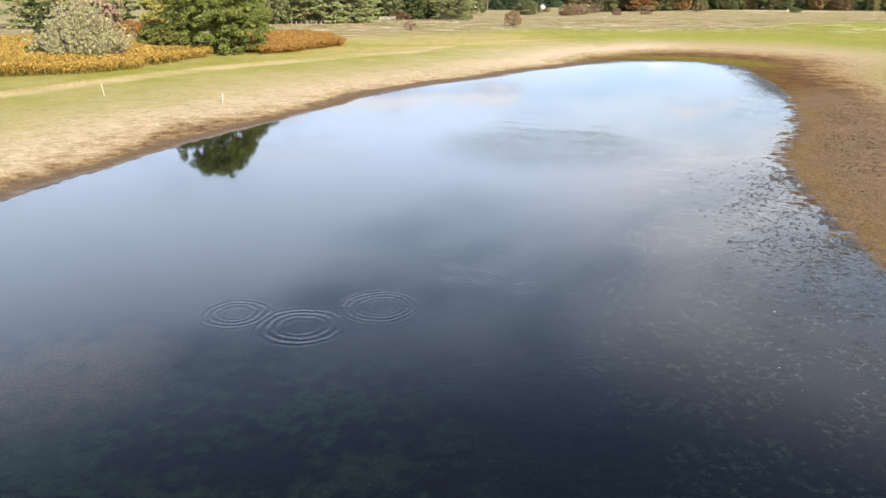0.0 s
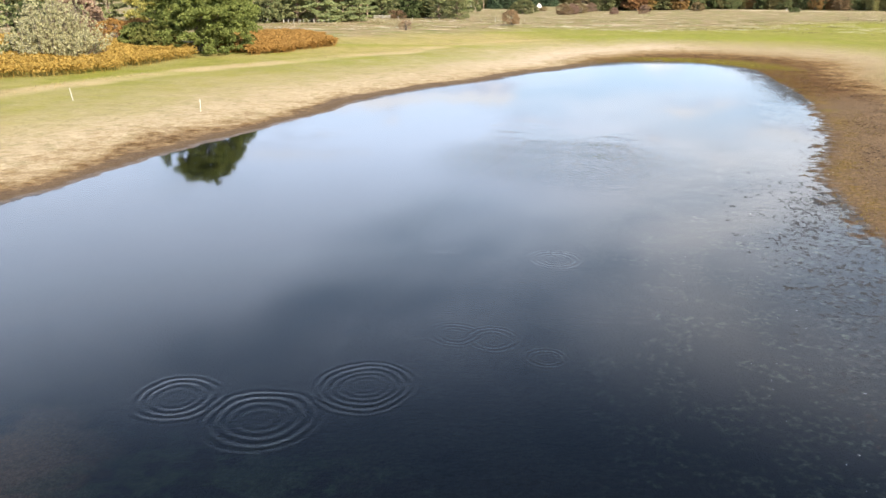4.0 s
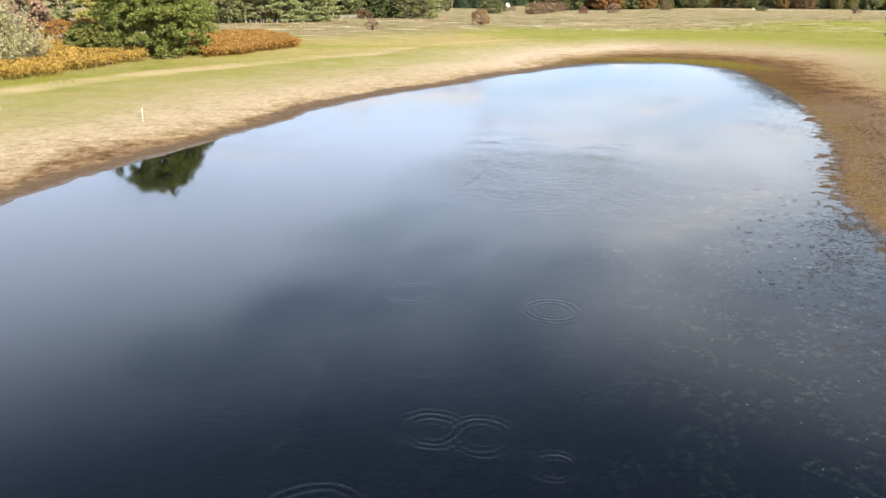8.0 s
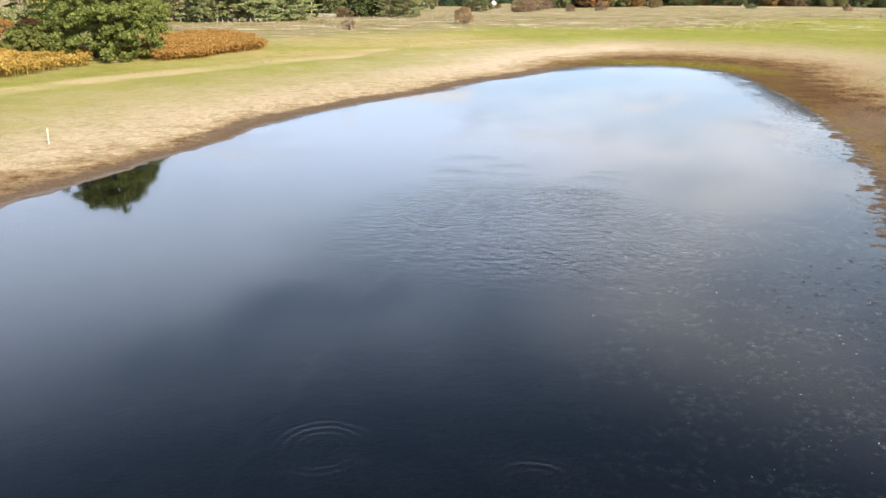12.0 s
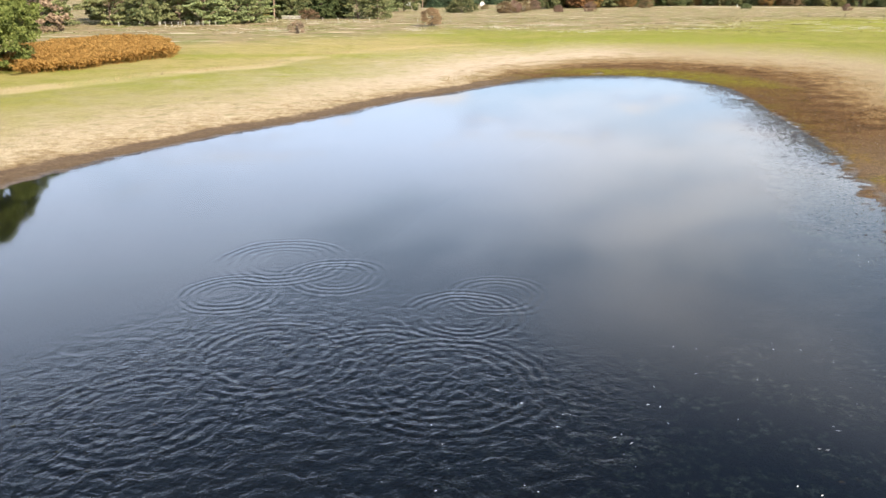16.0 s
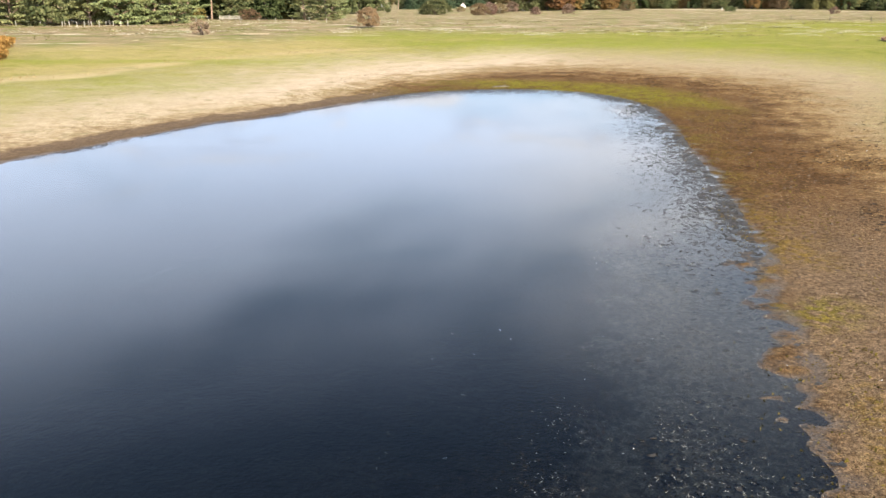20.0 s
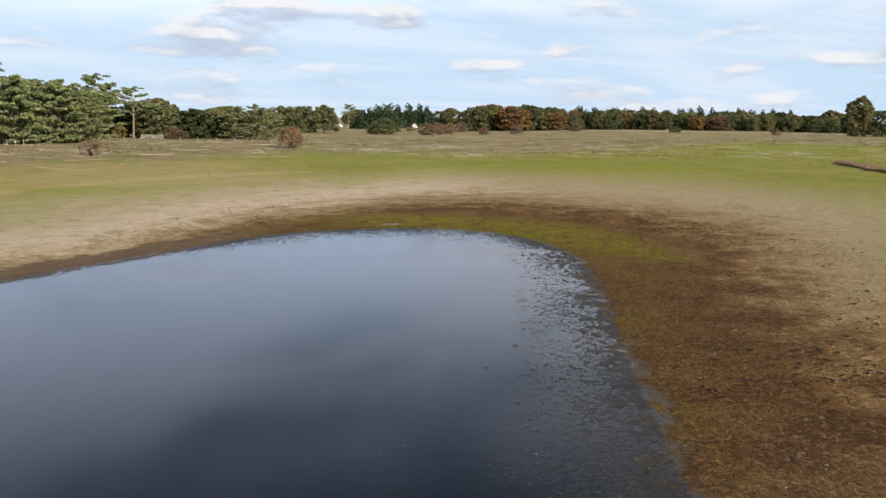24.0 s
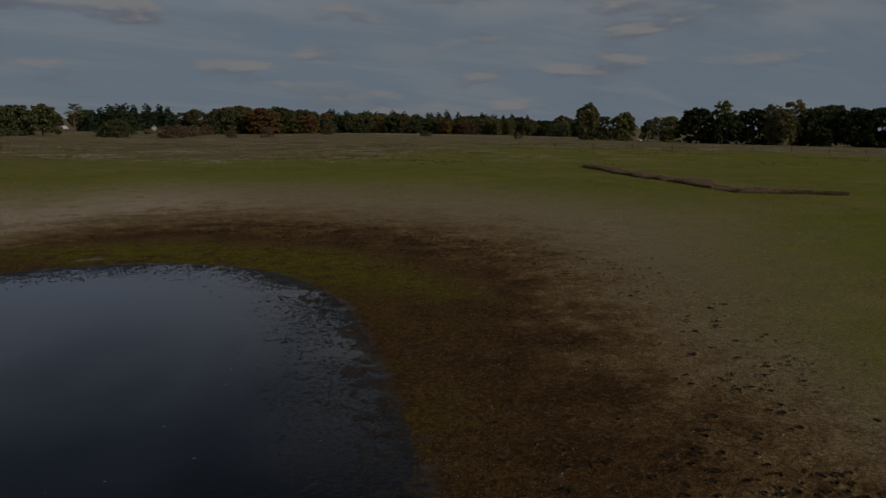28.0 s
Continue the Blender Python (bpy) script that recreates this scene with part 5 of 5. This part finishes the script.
def shore_detail():
    r = np.random.RandomState(92)
    ahead = np.roll(RIM, -1, 0) - RIM
    far = np.hypot(ahead[:, 0], ahead[:, 1])
    at = r.choice(len(RIM), 220000, p=far / far.sum())
    along, out = r.rand(len(at))[:, None], (0.5 - np.abs(r.normal(size=len(at))) * (1.7 + 1.3 * step(-RIM[at][:, 1], -34, -14)))[:, None]
    side = np.stack([-ahead[:, 1], ahead[:, 0]], 1)[at] / far[at][:, None]
    x, y = (RIM[at] + ahead[at] * along + side * out * (1 if np.cross(RIM[1] - RIM[0], RIM.mean(0) - RIM[0]) < 0 else -1)).T
    z, d, zone, right = land(x, y)
    ok = r.rand(len(x)) < (np.maximum(np.maximum(right, step(y, 98, 105)), 0.3 * (d > -0.4) * (y > 5)) * (d < 1.0) * (y > -25)
                           * np.clip(bumps(x, y, 2.4, 13) * 1.3 + bumps(x, y, 0.7, 33) * 0.8 - 0.3 - 0.25 * step(-y, -40, -30), 0.04, 1) * (1 - 0.96 * step(y, 12, 22) * step(-y, -62, -54)))
    x, y, z = x[ok], y[ok], z[ok]
    for ok, small, big, seed, label in ((y > 38, 0.04, 0.13, 93, "dark wet mud lumps showing through the shallow water"),
                                        ((y <= 38) & (d[ok] > -7) & (r.rand(len(x)) < 0.6), 0.055, 0.16, 95, "flat dark mud lumps strewn over broad shallows")):
        clods("mud_lumps", x[ok], y[ok], np.maximum(z[ok], -0.006), small, big, LUMPMUD, label, seed, 0.13)
    x, y, z = scatter(r, 30000, 10, 75, 0, 120, lambda d, zone, right, x, y: right * (d > 1.0) * (zone < 2.6) * (0.1 + bumps(x, y, 3, 14)) * np.where(zone < 1.5, 0.30, 0.10))
    clods("mud_clods", x, y, z, 0.03, 0.10, DRYMUD, "small dry clods lying on trodden mud", 94, 0.5)
    # pale strands of weed on the shallows
    bed = lambda d, y: np.exp(-((d + 3.4) / 3.2) ** 2) * step(y, 34, 42) * step(-y, -70, -60)
    x, y, z = scatter(r, 220000, -4, 38, -22, 72, lambda d, zone, right, x, y: right * (d < 0.2) * (d > -12) * (bed(d, y) * np.clip(bumps(x, y, 1.3, 15) * 2.6 - 0.9, 0, 1) * 1.0
                      + np.exp(-((d + 3) / 3.0) ** 2) * np.clip(bumps(x, y, 3.5, 29) * 2.2 - 0.9, 0, 1) * 0.045))
    tagged(new("floating_weed", quads("floating_weed", curls(r, x, y, np.full(len(x), 0.010) + 0.004 * r.rand(len(x)), 0.020, 0.070, 0.0036), PALEWEED)),
           "pale curled strands of dead weed floating on the shallows", "water weed", kind="stuff")
    x, y, z = scatter(r, 800000, -4, 38, -22, 72, lambda d, zone, right, x, y: right * (d < 0.4) * (bed(d, y) * 0.8 + np.exp(-((d + 2.2) / 2.6) ** 2) * 0.12)
                      * np.clip(bumps(x, y, 2.6, 27) * 1.5 + bumps(x, y, 0.8, 28) - 0.85, 0, 1))
    up = np.where(r.rand(len(x)) < 0.35, 0.006 + 0.006 * r.rand(len(x)), -0.006 - 0.03 * r.rand(len(x)))
    tagged(new("weed_mat", quads("weed_mat", curls(r, x, y, up, 0.02, 0.07, 0.0045), MATWEED)), "tangled brown-grey weed just under the shallow water", "water weed", kind="stuff")
    # dead stalks lying on the mud
    x, y, z = scatter(r, 150000, 20, 80, 38, 118, lambda d, zone, right, x, y: right * (d > -0.3) * (zone < 1.9) * np.exp(-np.maximum(d, 0) / 9.0) * np.clip(bumps(x, y, 1.7, 42) * 1.8 - 0.4, 0, 1) * 0.75)
    tagged(new("dead_stalks", quads("dead_stalks", curls(r, x, y, z + 0.015 + 0.02 * r.rand(len(x)), 0.025, 0.085, 0.006), DRYSTRAW)), "dead straw-coloured stalks lying on the mud", "stalks", kind="stuff")
    # low yellow-green plants on the mud
    x, y, z = scatter(r, 260000, 4, 62, -10, 124, lambda d, zone, right, x, y: np.maximum(right, step(y, 100, 106)) * (d > -1.6) * (d < 4.5 + 4 * step(y, 70, 104)) * (0.35 + 0.65 * step(d, -1.6, 0.0))
                      * np.clip(bumps(x, y, 4.5, 16) * 2.2 - 0.85 + 0.5 * bumps(x, y, 1.1, 17), 0, 1) * 0.5)
    tagged(new("mud_plants", quads("mud_plants", blades(r, x, y, z, 0.07, 0.030, 1.6), MUDWEED)), "low yellow-green plants creeping over the mud", "plants", kind="stuff")
    x, y, z = scatter(r, 100000, 40, 105, 52, 150, lambda d, zone, right, x, y: (zone > 1.4) * np.clip(zone - 1.3, 0, 1) * (0.35 + bumps(x, y, 2.5, 18)) * 0.5)
    tagged(new("short_grass", quads("short_grass", blades(r, x, y, z, 0.06, 0.018, 0.8), GRASS)), "short grazed meadow grass", "grass", kind="stuff")
    x, y, z = scatter(r, 40000, -120, 260, 150, 380, lambda d, zone, right, x, y: step(d, 80, 130) * np.clip(bumps(x, y, 11, 19) * 2.4 - 1.2, 0, 1) * 0.35)
    x, y = np.repeat(x, 3) + r.normal(size=3 * len(x)) * 0.25, np.repeat(y, 3) + r.normal(size=3 * len(y)) * 0.25
    tagged(new("heath_tussocks", quads("heath_tussocks", blades(r, x, y, np.repeat(z, 3), 0.16, 0.10, 2.0), HEATHGRASS)), "rough dry grass tussocks on the heath", "grass", kind="stuff")
    x, y, z = scatter(r, 240000, -75, 34, 20, 175, lambda d, zone, right, x, y: (right < 0.93) * np.exp(-((d - 35.5 - 17 * right) / 1.5) ** 2) * np.clip(1.25 - 1.2 * right, 0, 1) * (bumps(x, y, 3, 21) ** 2 + 0.1) * 0.6)
    tagged(new("straw_line", quads("straw_line", blades(r, x, y, z, 0.22, 0.035, 1.0), DRYSTRAW)), "long line of dry straw-coloured grass on the meadow", "grass", kind="stuff")
    x, y, z = scatter(r, 90000, -60, 190, 190, 275, lambda d, zone, right, x, y: np.clip(bumps(x, y, 7, 23) * bumps(x, y, 2.2, 24) * 5 - 1.9, 0, 1))
    tagged(new("bleached_litter", quads("bleached_litter", blades(r, x, y, z, 0.10, 0.09, 2.6), PALESTRAW)), "bleached flattened grass litter on the heath", "grass", kind="stuff")
    x, y, z = scatter(r, 70000, -90, 230, 170, 330, lambda d, zone, right, x, y: step(d, 85, 120) * np.clip(bumps(x, y, 17, 25) * bumps(x, y, 4, 26) * 4 - 1.3, 0, 1) * 0.55)
    x, y = np.repeat(x, 4) + r.normal(size=4 * len(x)) * 0.2, np.repeat(y, 4) + r.normal(size=4 * len(y)) * 0.2
    tagged(new("sedge_tufts", quads("sedge_tufts", blades(r, x, y, np.repeat(z, 4), 0.17, 0.08, 1.6), SEDGE)), "dull green sedge tufts on the heath", "grass", kind="stuff")
    # moulted feathers
    x, y, z = scatter(r, 16000, 0, 70, -15, 115, lambda d, zone, right, x, y: right * (zone < 1.6) * (d > -9 - 6 * (y < 30)) * (0.10 + 0.40 * (y < 36) * bumps(x, y, 3, 41)))
    n = len(x)
    a = r.rand(n) * 6.283
    u = np.stack([np.cos(a), np.sin(a), 0.2 * r.rand(n)], 1) * (0.022 + 0.045 * r.rand(n) ** 2)[:, None]
    v = np.stack([-np.sin(a), np.cos(a), 0.3 * r.rand(n)], 1) * 0.012
    at = np.stack([x, y, np.maximum(z, 0.0) + 0.02], 1)
    tagged(new("feathers", quads("feathers", np.stack([at - u, at + v, at + u, at - v], 1), FEATHER)), "white moulted feathers strewn over mud and shallows", "feathers", kind="stuff")


shore_detail()
